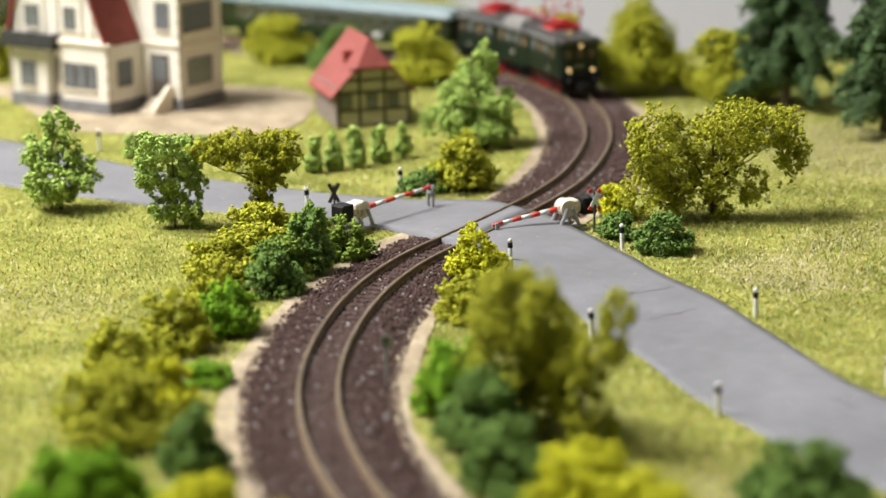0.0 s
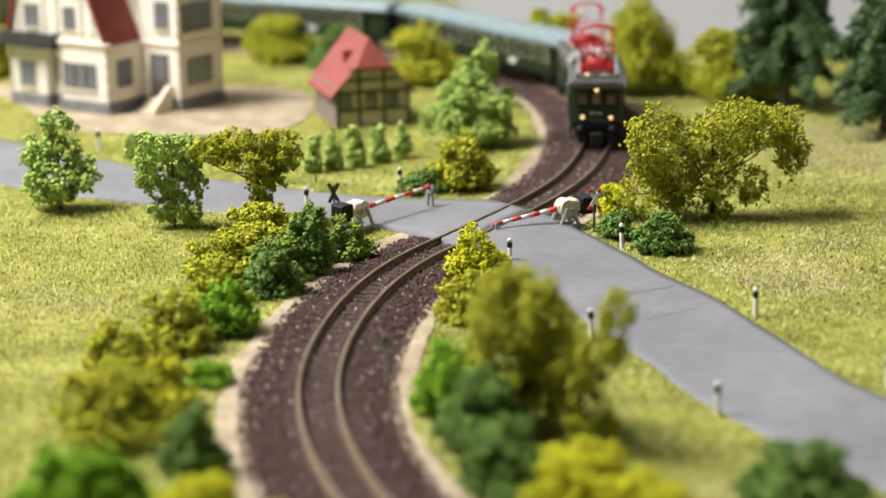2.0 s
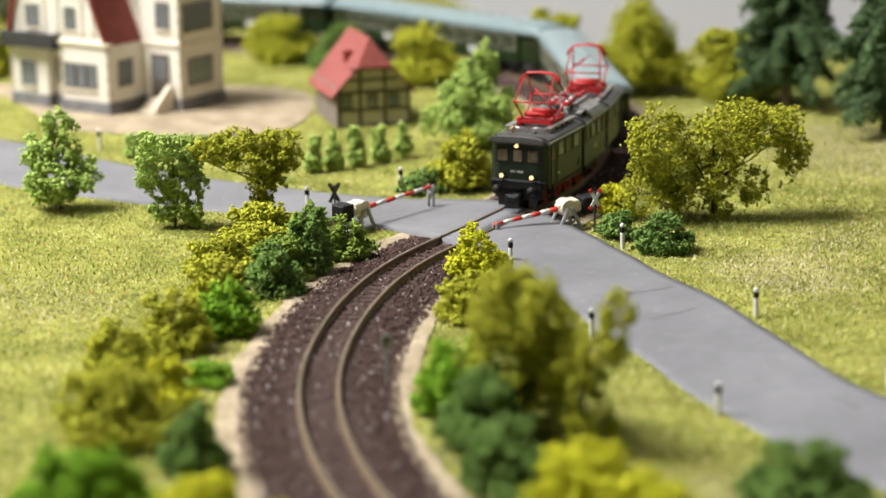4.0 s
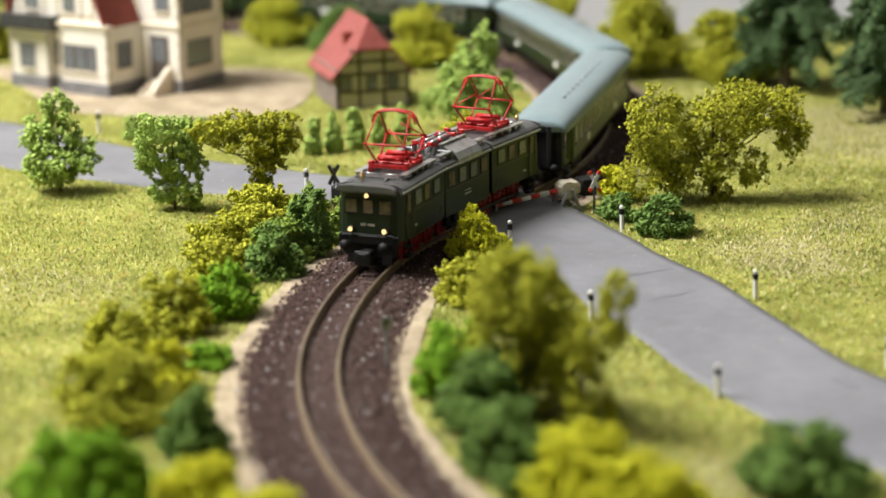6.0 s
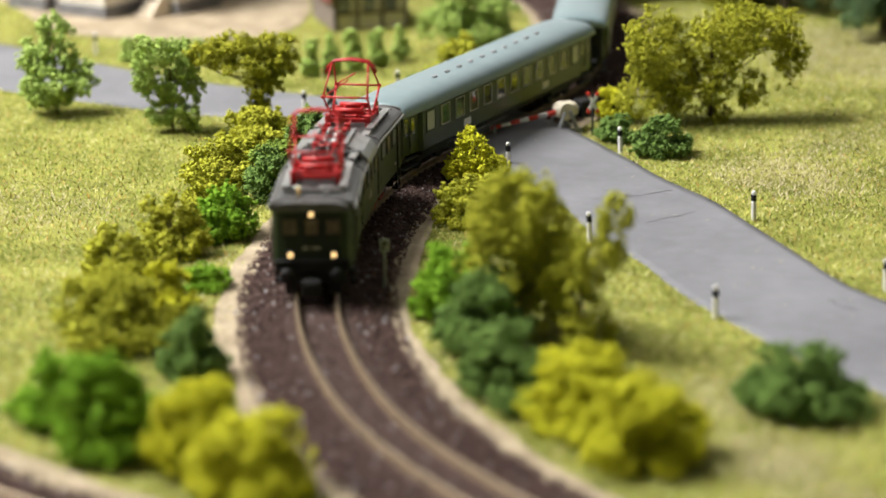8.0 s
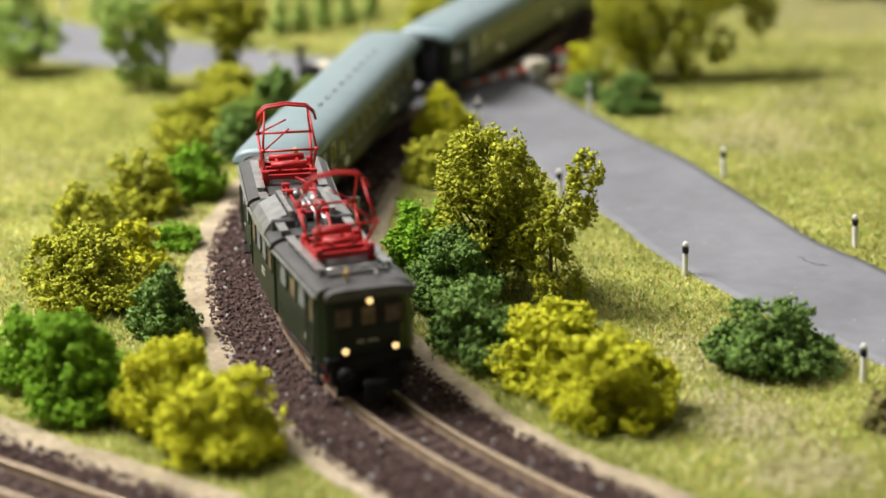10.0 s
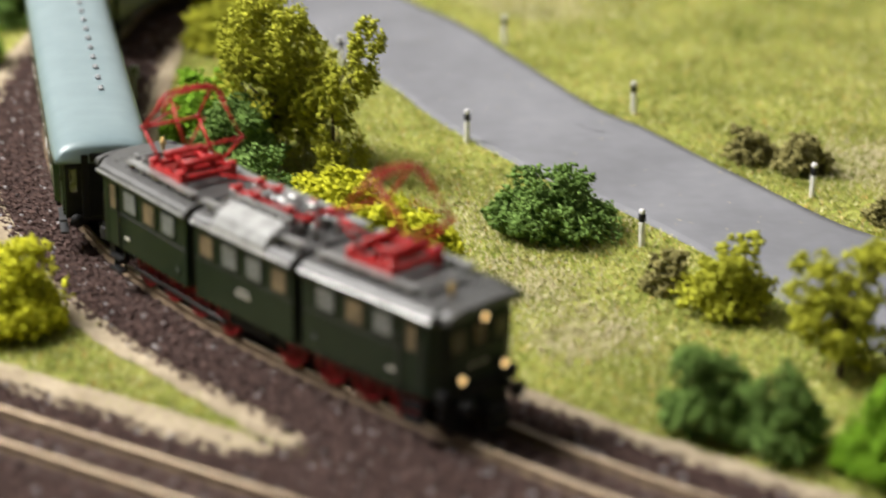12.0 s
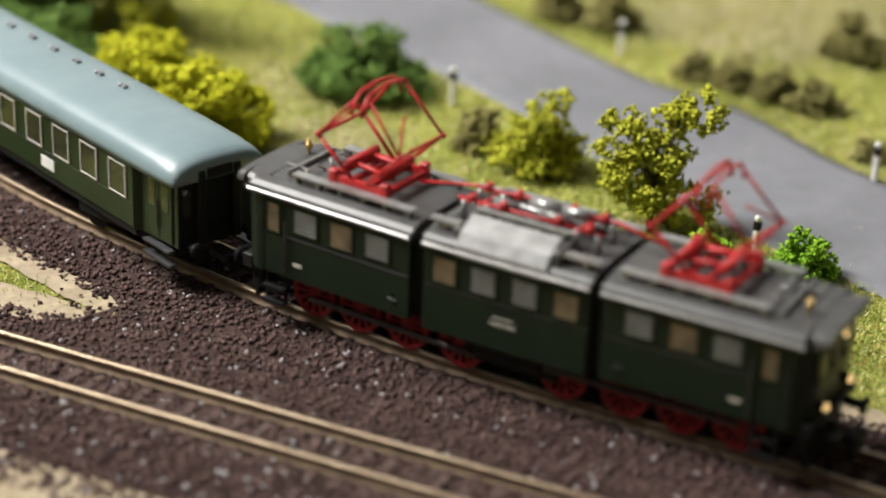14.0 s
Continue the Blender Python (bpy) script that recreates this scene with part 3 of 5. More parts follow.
def track(name, line, lift, label, near):
    """Rails and sleepers on a plan line. lift: height of the sleepers' underside."""
    t = thing(name, label, "railway track")
    top = lift + 2.5
    for side in (-4.5, 4.5):
        w = side
        foot = [(w - 0.75, top - 2.0), (w + 0.75, top - 2.0), (w + 0.75, top - 1.75), (w + 0.22, top - 1.55), (w + 0.22, top - 0.7), (w + 0.42, top - 0.55), (w + 0.42, top - 0.12),
                (w - 0.42, top - 0.12), (w - 0.42, top - 0.55), (w - 0.22, top - 0.7), (w - 0.22, top - 1.55), (w - 0.75, top - 1.75)]
        v, f = sweep(line, foot, True)
        r = raw("rail", v, f, M["rail"], t, "tall rust-brown model rail")
        v, f = sweep(line, [(w - 0.40, top - 0.13), (w - 0.34, top), (w + 0.34, top), (w + 0.40, top - 0.13)])
        raw("rail_head", v, f, M["railhead"], r, "worn shiny rail top")
    bm = boxes((-7.6, -0.85, 0, 7.6, 0.85, 0.62), bev=0.15)
    for s in (-1, 1):
        for q in (-1, 1):
            box(bm, s * 4.5 + q * 0.95 - 0.3, -0.5, 0.6, s * 4.5 + q * 0.95 + 0.3, 0.5, 0.95)
    first = part("sleeper", bm, M["sleeper"], t, "dark brown sleeper")
    run = np.r_[0, np.cumsum(np.linalg.norm(np.diff(line, axis=0), axis=1))]
    nrm = normals(line)
    stations = [s for s in np.arange(2, run[-1], 4.1) if near(np.interp(s, run, line[:, 0]), np.interp(s, run, line[:, 1]))][:295]
    for k, s in enumerate(stations):
        x, y = np.interp(s, run, line[:, 0]), np.interp(s, run, line[:, 1])
        a = math.degrees(math.atan2(np.interp(s, run, nrm[:, 1]), np.interp(s, run, nrm[:, 0])))
        ob = first if k == 0 else linked("sleeper", first.data, None, t)
        ob.matrix_basis = mm(x, y, lift, 0, 0, a)
    return t


# ---- plants ----
NAMES = dict(olive="olive-yellow", yellow="bright yellow-green", bright="vivid green", lgreen="light green", mid="mid green", dark="dark green", brown="brownish olive", conifer="dark green")
COUNT = [0]


def bush(colour, x, y, w, h, trunk=0.0, grain=1.0, lean=0.0, loose=0.0, blobs=None):
    """A foam-foliage bush or small tree: w wide, h high; trunk: share of the height left bare at the foot; loose: how ragged it is."""
    COUNT[0] += 1
    rng = np.random.default_rng(100 + COUNT[0])
    tree = trunk > 0.05
    grain *= 0.86 if y < 520 else (1.2 if y > 660 else 0.95)  # far crowns are coarser
    t = thing("tree" if tree else "bush", f"{NAMES[colour]} foam-foliage model {'tree with a thin dark trunk' if tree else 'bush growing on the turf'}", "tree" if tree else "bush", mm(x, y, 0, 0, 0, 0))
    if blobs is None:
        rise = h * (1 - trunk)
        blobs = [(0, h * trunk + rise * 0.50, w * 0.66, rise * 0.80, 0), (rng.uniform(-0.06, 0.06) * w, h * trunk + rise * 0.22, w * 0.98, rise * 0.46, 0)]
        for k in range(9):
            a = k * 0.698 + rng.uniform(-0.35, 0.35)
            q = rng.uniform(0.26, 0.46)
            up = rng.uniform(q * 0.45, 0.95 - q * 0.5) if k % 2 else rng.uniform(q * 0.3, 0.34)
            out = (0.52 - q * 0.42) * (1 - 0.45 * up)
            blobs.append((math.cos(a) * w * out + lean * up * rise, h * trunk + rise * up, w * q, rise * q, math.sin(a) * w * out * 0.75))
    else:
        blobs = [(b[0], b[1], b[2] * 1.09, b[3] * 1.08) for b in blobs]
    cz = max(b[1] for b in blobs) * 0.85
    lumps = []
    for b in blobs:
        rx, rz = b[2] / 2, b[3] / 2
        dy = b[4] if len(b) > 4 else rng.uniform(-0.2, 0.2) * b[2]
        for _ in range(int(14 + (rx * rz) ** 0.5 * 3.2)):
            d = rng.normal(size=3)
            d /= np.linalg.norm(d)
            q = d * rng.uniform(0.4, 0.95 + 0.08 * loose) ** 0.7
            size = rng.uniform(0.15, 0.34) * (1 - 0.15 * loose)
            lumps.append((b[0] + q[0] * rx * (1.08 - size * 0.6), dy + q[1] * rx, b[1] + q[2] * rz * (1.08 - size * 0.6), size * rx, size * (rx + rz) / 2))
    lumps = [l for l in lumps if l[2] > -0.2]
    la = np.array(lumps)
    area = (la[:, 4] ** 2).sum() * 12.6
    n = int(min(11000, max(500, area * 0.85 / grain ** 2)))
    pick = rng.choice(len(lumps), n, p=la[:, 4] ** 2 / (la[:, 4] ** 2).sum())
    L = la[pick]
    d = rng.normal(size=(n, 3))
    d /= np.linalg.norm(d, axis=1)[:, None]
    r = rng.uniform(0.3, 1.0, n) ** 0.5 * (1 + 0.2 * rng.normal(size=n) * (1 + loose))
    c = L[:, :3] + d * r[:, None] * np.stack([L[:, 3], L[:, 3], L[:, 4]], 1)
    c[:, 2] = np.where(c[:, 2] < 0.2, rng.uniform(0.1, 1.0, n), c[:, 2])
    v, f = flecks(c, rng.uniform(0.3, 0.82, n) * grain, rng)
    raw("crown" if tree else "foliage", v, f, LEAF[colour], t)
    bm = bmesh.new()
    top = Vector((lean * h * 0.5, 0, cz))
    foot = min(0.75, 0.025 * w + 0.2) if tree else 0.4
    stem = [Vector((0, 0, -0.3)), Vector((rng.uniform(-0.4, 0.4), rng.uniform(-0.4, 0.4), cz * 0.5)), top]
    tube(bm, stem, foot, 7, foot * 0.4)
    for l in lumps[::max(1, len(lumps) // 9)]:
        a = stem[1] * rng.uniform(0.5, 1.0) if trunk < 0.2 else stem[1] + (stem[2] - stem[1]) * rng.uniform(0.0, 0.8)
        b = Vector(l[:3])
        tube(bm, [a, (a + b) / 2 + Vector((0, 0, -0.04 * h)), b], foot * 0.45, 5, foot * 0.15)
    part("trunk" if tree else "stem", bm, M["bark"], t, "thin dark brown trunk" if tree else "")
    return t


def conifer(x, y, w, h):
    COUNT[0] += 1
    rng = np.random.default_rng(100 + COUNT[0])
    t = thing("conifer", "tall dark green model fir with drooping boughs", "tree", mm(x, y))
    bm = tube(bmesh.new(), [(0, 0, -0.5), (0, 0, h)], w * 0.05, 8, 0.2)
    pts = []
    z = h * 0.13
    while z < h * 0.98:
        reach = w / 2 * min(1.0, 1.25 * (1 - z / h)) ** 0.8 + 0.6
        for k in range(5):
            a = rng.uniform(0, 6.283)
            r = reach * rng.uniform(0.55, 1.12)
            way = Vector((math.cos(a), math.sin(a), 0))
            knee, tip = way * r * 0.55 + Vector((0, 0, z - 0.06 * r)), way * r + Vector((0, 0, z - 0.36 * r))
            tube(bm, [(0, 0, z), knee, tip], 0.35, 4, 0.08)
            m = int(26 + 15 * r)
            u = rng.uniform(0.12, 1.0, m)[:, None]
            line = np.where(u < 0.55, np.array((0, 0, z)) + (np.array(knee) - np.array((0, 0, z))) * u / 0.55, np.array(knee) + (np.array(tip) - np.array(knee)) * (u - 0.55) / 0.45)
            spread = rng.normal(0, 1.0, (m, 3)) * np.array((0.09 * r, 0.09 * r, 0.45)) * (1.25 - 0.7 * u)
            hang = np.abs(rng.normal(0, 0.09 * r + 0.5, m))
            pts.append(line + spread - np.column_stack([hang * 0, hang * 0, hang]))
        z += h * 0.024
    part("trunk", bm, M["bark"], t, "slender brown trunk")
    p = np.vstack(pts)
    p = p[p[:, 2] > 3]
    v, f = flecks(p, rng.uniform(0.4, 0.95, len(p)), rng)
    raw("foliage", v, f, LEAF["conifer"], t)


def plants():
    bush("lgreen", -120.1, 668.0, 24.4, 30.5, 0.06, 0.95, loose=0.5, blobs=[(0.0, 25.6, 11.0, 10.8), (-4.6, 17.0, 13.6, 14.2), (8.1, 11.7, 11.2, 10.2), (-1.0, 10.1, 17.2, 11.1), (-7.5, 8.0, 8.0, 7.0), (3.0, 18.0, 9.0, 9.0), (0.0, 4.6, 9.0, 6.0), (-5.0, 5.0, 7.0, 6.0)])
    bush("lgreen", -81.1, 640.6, 21.3, 30.4, 0.05, 0.95, loose=0.5, blobs=[(-3.0, 26.2, 14.0, 9.6), (-7.1, 18.2, 10.6, 13.2), (3.6, 20.6, 10.1, 14.2), (6.1, 6.1, 8.6, 11.1), (0.5, 12.4, 11.1, 11.1), (8.0, 13.0, 6.0, 9.0), (-3.0, 6.5, 9.0, 8.0), (1.5, 4.0, 9.0, 6.0)])
    bush("olive", -55.5, 640.0, 32.5, 34.5, 0.3, 0.8, loose=0.35, blobs=[(-16.0, 24.1, 9.0, 6.5), (-11.0, 22.4, 10.0, 6.0), (-6.4, 27.2, 13.0, 7.3), (1.5, 25.8, 12.0, 8.2), (7.4, 26.7, 10.5, 6.9), (9.5, 21.5, 9.0, 9.5), (-3.5, 21.1, 14.0, 7.7), (4.0, 20.2, 13.0, 8.6), (4.5, 15.9, 10.0, 7.3), (0.5, 15.5, 9.0, 6.9), (1.5, 10.3, 7.5, 6.9), (0.5, 5.6, 8.0, 6.9)])
    bush("olive", -53.6, 620.3, 24.9, 13.8)
    bush("dark", -37.0, 586.7, 14.7, 22.2)
    bush("mid", -27.2, 600.6, 15.8, 13.8)
    bush("dark", -45.7, 565.8, 17.9, 15.8, loose=0.4)
    bush("olive", -60.9, 580.2, 23.5, 14.7, loose=0.6)
    bush("olive", -50.5, 603.0, 22.0, 12.5, loose=0.5)
    bush("mid", -37.5, 602.0, 15.0, 18.5, loose=0.4)
    bush("mid", -44.5, 580.0, 18.0, 14.0, loose=0.3)
    bush("olive", -60.0, 556.0, 17.0, 13.0, loose=0.9)
    bush("bright", -56.0, 528.8, 21.1, 16.6)
    bush("olive", -66.6, 514.2, 20.4, 17.1, loose=0.8)
    bush("bright", -55.3, 487.4, 13.6, 6.4)
    bush("olive", -78.0, 497.4, 19.2, 13.8)
    bush("yellow", -63.8, 468.7, 16.8, 13.7)
    bush("olive", -72.1, 450.2, 30.1, 17.8)
    bush("dark", -52.4, 426.7, 15.6, 16.7)
    bush("bright", -76.8, 402.2, 20.9, 17.6)
    bush("bright", -64.1, 385.3, 22.1, 22.8)
    bush("yellow", -46.9, 380.7, 23.4, 19.7)
    bush("yellow", -36.1, 364.9, 26.8, 17.2)
    bush("yellow", 9.2, 579.2, 18.1, 16.1)
    bush("olive", 7.3, 538.8, 21.0, 15.0)
    bush("olive", 17.4, 450.7, 27.4, 39.2, 0.06, loose=0.9, blobs=[(-1.0, 29.2, 19.6, 14.6), (4.9, 24.6, 16.7, 16.4), (-5.9, 23.7, 13.7, 13.7), (0.0, 16.4, 23.5, 16.4), (2.0, 7.3, 19.6, 13.7)])
    bush("olive", 29.2, 437.8, 15.7, 35.2, 0.2, loose=0.8, blobs=[(6.8, 30.3, 7.8, 10.8), (2.9, 22.0, 11.7, 13.7), (-2.0, 15.2, 11.7, 13.7), (1.0, 5.9, 11.7, 10.8)])
    bush("bright", 2.7, 462.3, 21.6, 20.1)
    bush("dark", 8.6, 442.3, 22.7, 19.0)
    bush("dark", 13.6, 411.3, 23.7, 17.8)
    bush("yellow", 26.2, 397.5, 24.9, 17.8)
    bush("yellow", 36.9, 379.4, 27.1, 18.4)
    bush("dark", 70.2, 404.3, 27.8, 14.4)
    bush("brown", 87.4, 370.9, 10.6, 9.7)
    bush("olive", 96.0, 359.3, 17.4, 17.4, loose=0.4)
    bush("olive", 109.1, 330.7, 21.1, 25.0, 0.1, loose=0.8, blobs=[(7.7, 22.1, 7.7, 8.6), (3.8, 18.2, 8.6, 11.5), (-5.8, 17.3, 10.6, 10.6), (-1.9, 11.5, 15.4, 11.5), (4.8, 5.8, 13.4, 10.6)])
    bush("dark", 81.7, 311.3, 18.1, 17.2)
    bush("dark", 91.2, 303.2, 15.2, 17.1)
    bush("bright", 107.4, 295.4, 20.9, 17.1)
    bush("bright", 128.9, 308.1, 13.4, 10.5)
    for x, y, w, h in ((121.5, 443.0, 13.0, 9.0), (131.5, 435.5, 14.0, 9.5), (139.8, 402.5, 10.0, 7.4), (146.0, 396.0, 11.5, 8.6), (152.5, 389.0, 11.0, 8.4), (158.8, 382.0, 11.5, 8.0),
                       (177.5, 411.0, 15.0, 12.0), (187.0, 404.0, 15.0, 13.0), (160.5, 356.5, 8.0, 5.0)):
        bush("brown", x, y, w, h)
    bush("olive", 82.2, 645.1, 55.6, 36.0, 0.1, 1.0, loose=0.5, blobs=[(-17.0, 24.2, 19.6, 23.1), (-21.6, 8.1, 15.4, 13.9), (-12.4, 12.5, 15.4, 18.5), (4.1, 28.6, 22.7, 13.9), (14.4, 27.8, 23.7, 14.8), (22.7, 18.8, 12.4, 17.6), (12.4, 9.8, 10.3, 13.0), (1.5, 14.4, 14.4, 16.7), (1.0, 3.6, 10.3, 8.4), (-4.1, 22.4, 12.4, 11.2), (-10.0, 8.0, 15.0, 13.0), (-15.0, 15.0, 15.0, 15.0), (9.0, 33.0, 17.0, 8.0), (7.0, 22.0, 13.0, 10.0)])
    bush("dark", 63.5, 606.0, 19.5, 12.8)
    bush("dark", 51.5, 622.0, 13.0, 8.8)
    bush("yellow", 53.2, 649.3, 13.3, 11.3)
    bush("lgreen", 10.8, 757.6, 31.4, 36.7, 0.05, 1.0, loose=0.4, blobs=[(5.2, 32.0, 9.5, 10.5), (2.0, 25.5, 14.0, 11.0), (-1.5, 19.0, 20.0, 12.0), (9.0, 15.5, 15.0, 12.0), (-8.0, 9.5, 20.0, 13.0), (2.0, 8.0, 22.0, 13.0), (10.5, 6.0, 12.0, 9.0)])
    bush("olive", 6.8, 690.3, 24.7, 20.6)
    for x, y, w, h in ((-43.2, 715.5, 7.0, 15.2), (-36.4, 719.6, 6.6, 16.0), (-29.3, 724.6, 6.8, 18.2), (-21.2, 731.4, 7.4, 15.0), (-13.3, 738.4, 6.8, 14.0),
                       (-107.8, 743.7, 7.0, 9.6), (-100.8, 746.1, 8.5, 9.4), (-91.9, 747.5, 7.0, 8.0), (-83.9, 747.1, 5.5, 8.6)):
        bush("lgreen", x, y, w, h, 0, 0.9)
    bush("olive", -70.5, 944.2, 33.4, 23.7)
    bush("olive", -6.6, 887.0, 34.3, 27.9)
    bush("olive", 80.5, 858.2, 43.0, 43.0, 0.08)
    bush("olive", 116.0, 841.7, 39.7, 30.1)
    conifer(132.3, 823.7, 44, 108)
    conifer(160.5, 772.7, 46, 112)
    bush("olive", -192.0, 914.1, 23.3, 31.8)
    bush("dark", -41.2, 920.0, 33.3, 21.5)
    bush("dark", 114.9, 286.3, 12.4, 16.2)
    bush("dark", -7.5, 684.1, 16.4, 9.3)
    bush("olive", 48.5, 929.9, 30.4, 26.1)


# ---- roadside ----
def delineators():
    t = thing("delineator_post", "white roadside post with a black band", "road post")
    part("post", boxes((-0.55, -0.55, -0.3, 0.55, 0.55, 5.2), bev=0.2), M["white"], t)
    part("band", boxes((-0.6, -0.6, 5.2, 0.6, 0.6, 7.0), bev=0.2), M["black"], t, "black reflector band")
    bm = bmesh.new()
    bmesh.ops.create_icosphere(bm, subdivisions=2, radius=0.68, matrix=Matrix.Translation((0, 0, 7.35)))
    part("cap", bm, M["white"], t, smooth=True)
    rows = [(36.9, 519.7), (80.2, 537.2), (60.7, 460.0), (51.7, 607.6), (18.9, 591.9), (102.4, 477.7), (87.3, 394.1), (128.7, 418.5), (-42.0, 660.2), (-13.4, 687.4), (-121.0, 755.7), (157.6, 347.1), (124.3, 318.5)]
    for k, (x, y) in enumerate(rows):
        m = mm(x, y, 0, (k * 7) % 5 - 2, (k * 5) % 5 - 2, 20 + (k * 31) % 25)
        ob = t if k == 0 else copy_thing(t, m)
        if k == 0:
            t.matrix_world = m
        tagged(ob, group="posts along the road")


def barrier(x, y, turn, boom, rise):
    """A crossing barrier: its machine stands at (x, y); the boom points along its own +x."""
    t = thing("crossing_barrier", "lowered red and white crossing barrier with a black counterweight", "barrier", mm(x, y, 0, 0, 0, turn), "crossing barriers")
    for s in (-2.7, 2.7):
        bm = bmesh.new()
        for a in (-4.0, 4.0):
            tube(bm, [(a, s, -0.3), (a * 0.2, s, 7.0)], 0.62, 6, 0.5)
            box(bm, a - 0.9, s - 0.9, -0.3, a + 0.9, s + 0.9, 0.6, 0.15)
        box(bm, -4.6, s - 0.45, 1.0, 4.6, s + 0.45, 1.8, 0.1)
        part("stand", bm, M["grey"], t, "grey A-shaped stand")
    part("base_plate", boxes((-4.4, -2.4, -0.3, -3.4, 2.4, 0.8), (3.4, -2.4, -0.3, 4.4, 2.4, 0.8), bev=0.2), M["grey"], t)
    bm = tube(bmesh.new(), [(0, -2.2, 6.8), (0, 2.2, 6.8)], 2.6, 16)
    box(bm, -4.8, -1.5, 5.2, 3.0, 1.5, 8.2, 0.5)
    box(bm, -3.6, -2.3, 7.0, -0.6, 2.3, 9.2, 0.4)
    part("drum", bm, M["cream"], t, "cream hub and arm")
    cw = part("counterweight", boxes((-9.6, -2.5, 4.3, -4.8, 2.5, 9.4), bev=0.3), M["black"], t, "black ribbed counterweight box")
    for q in range(4):
        part("rib", boxes((-9.2 + q * 1.15, -2.7, 4.5, -8.7 + q * 1.15, 2.7, 9.6), bev=0.1), M["black"], cw)
    n = 7
    for i in range(n):
        a, b = 2.6 + (boom - 2.6) * i / n, 2.6 + (boom - 2.6) * (i + 1) / n
        za, zb = 6.6 + rise * i / n, 6.6 + rise * (i + 1) / n
        r = 0.85 - 0.35 * i / n
        part("boom_section", tube(bmesh.new(), [(a, 0, za), (b, 0, zb)], r, 8, r - 0.04), M["barred" if i % 2 == 0 else "white"], t, "red boom section" if i % 2 == 0 else "white boom section", True)
    p = part("rest_post", boxes((boom - 1.0, -1.3, -0.3, boom - 0.2, -0.7, 7.2 + rise), (boom - 1.0, 0.7, -0.3, boom - 0.2, 1.3, 7.2 + rise), (boom - 1.0, -1.3, 4.4 + rise, boom - 0.2, 1.3, 5.2 + rise)), M["grey"], t, "grey forked rest post")


def warning_cross(x, y, turn, back):
    t = thing("warning_cross", "grey back of a crossed railway warning sign" if back else "red and white crossed railway warning sign", "road sign", mm(x, y, 0, 0, 0, turn))
    part("post", tubes(0.36, [(0, 0, -0.3), (0, 0, 12.6)]), M["dark"], t)
    for s in (-1, 1):
        bm = bmesh.new()
        box(bm, -3.3, -0.2 + 0.12 * s, -0.5, 3.3, 0.2 + 0.12 * s, 0.5)
        arm = part("arm", bm, M["dark" if back else "white"], t)
        arm.matrix_basis = mm(0, -0.5, 10.2, 0, 62 * s, 0)
        if not back:
            for q in (-1, 1):
                part("arm_tip", boxes((q * 2.9 - 0.6, -0.27 + 0.12 * s, -0.56, q * 2.9 + 0.6, 0.27 + 0.12 * s, 0.56)), M["barred"], arm, "red arm tip")


def distance_board(x, y):
    t = thing("distance_board", "small pale grey trackside board on a grey post", "sign", mm(x, y, 0, 0, 0, 12))
    part("post", tubes(0.4, [(0, 0, -0.3), (0, 0, 11.5)]), M["grey"], t)
    b = part("board", boxes((-1.2, -0.65, 9.4, 1.2, -0.35, 12.6), bev=0.1), M["grey"], t)
    part("marking", boxes((-0.6, -0.70, 11.0, 0.6, -0.66, 12.0), (-0.6, -0.70, 9.8, -0.1, -0.66, 11.0)), M["dark"], b, "dark bars in place of writing")


def crossing_planks():
    t = thing("crossing_deck", "grey road deck between the rails with dark flange grooves", "road")
    seg = MAIN[(MAIN[:, 1] > 580) & (MAIN[:, 1] < 680) & (MAIN[:, 0] > -30)]
    seg = seg[inside(seg, np.vstack([ROAD_FAR, ROAD_NEAR[::-1]]))]
    v, f = sweep(seg, [(-3.55, 0.8), (-3.55, 3.15), (3.55, 3.15), (3.55, 0.8)])
    n = len(v)
    raw("deck", v, np.vstack([f, np.array([(0, 1, 2, 3), (n - 1, n - 2, n - 3, n - 4)])]), M["asphalt"], t)
    for s in (-1, 1):
        v, f = sweep(seg, [(s * 4.05 - 0.42, 3.2), (s * 4.05 + 0.42, 3.2)] if s > 0 else [(s * 4.05 - 0.42, 3.2), (s * 4.05 + 0.42, 3.2)])
        raw("groove", v, f, M["black"], t, "dark flange groove")
        v, f = sweep(seg, [(s * 5.05 - 0.2, 3.2), (s * 5.05 + 0.2, 3.2)])
        raw("groove", v, f, M["black"], t, "dark gap beside the rail")


# ---- buildings ----
def ring(hx, hz, b, y0, y1):
    """A rectangular frame round an opening of half sizes hx, hz, b broad, in one piece."""
    bm = bmesh.new()
    vs = [[bm.verts.new((sx * (hx + o), y, sz * (hz + o))) for sx, sz in ((-1, -1), (1, -1), (1, 1), (-1, 1))] for o, y in ((0, y0), (b, y0), (b, y1), (0, y1))]
    for k in range(4):
        u, v = vs[k], vs[(k + 1) % 4]
        for i in range(4):
            bm.faces.new((u[i], u[(i + 1) % 4], v[(i + 1) % 4], v[i]))
    bmesh.ops.recalc_face_normals(bm, faces=bm.faces)
    return bm


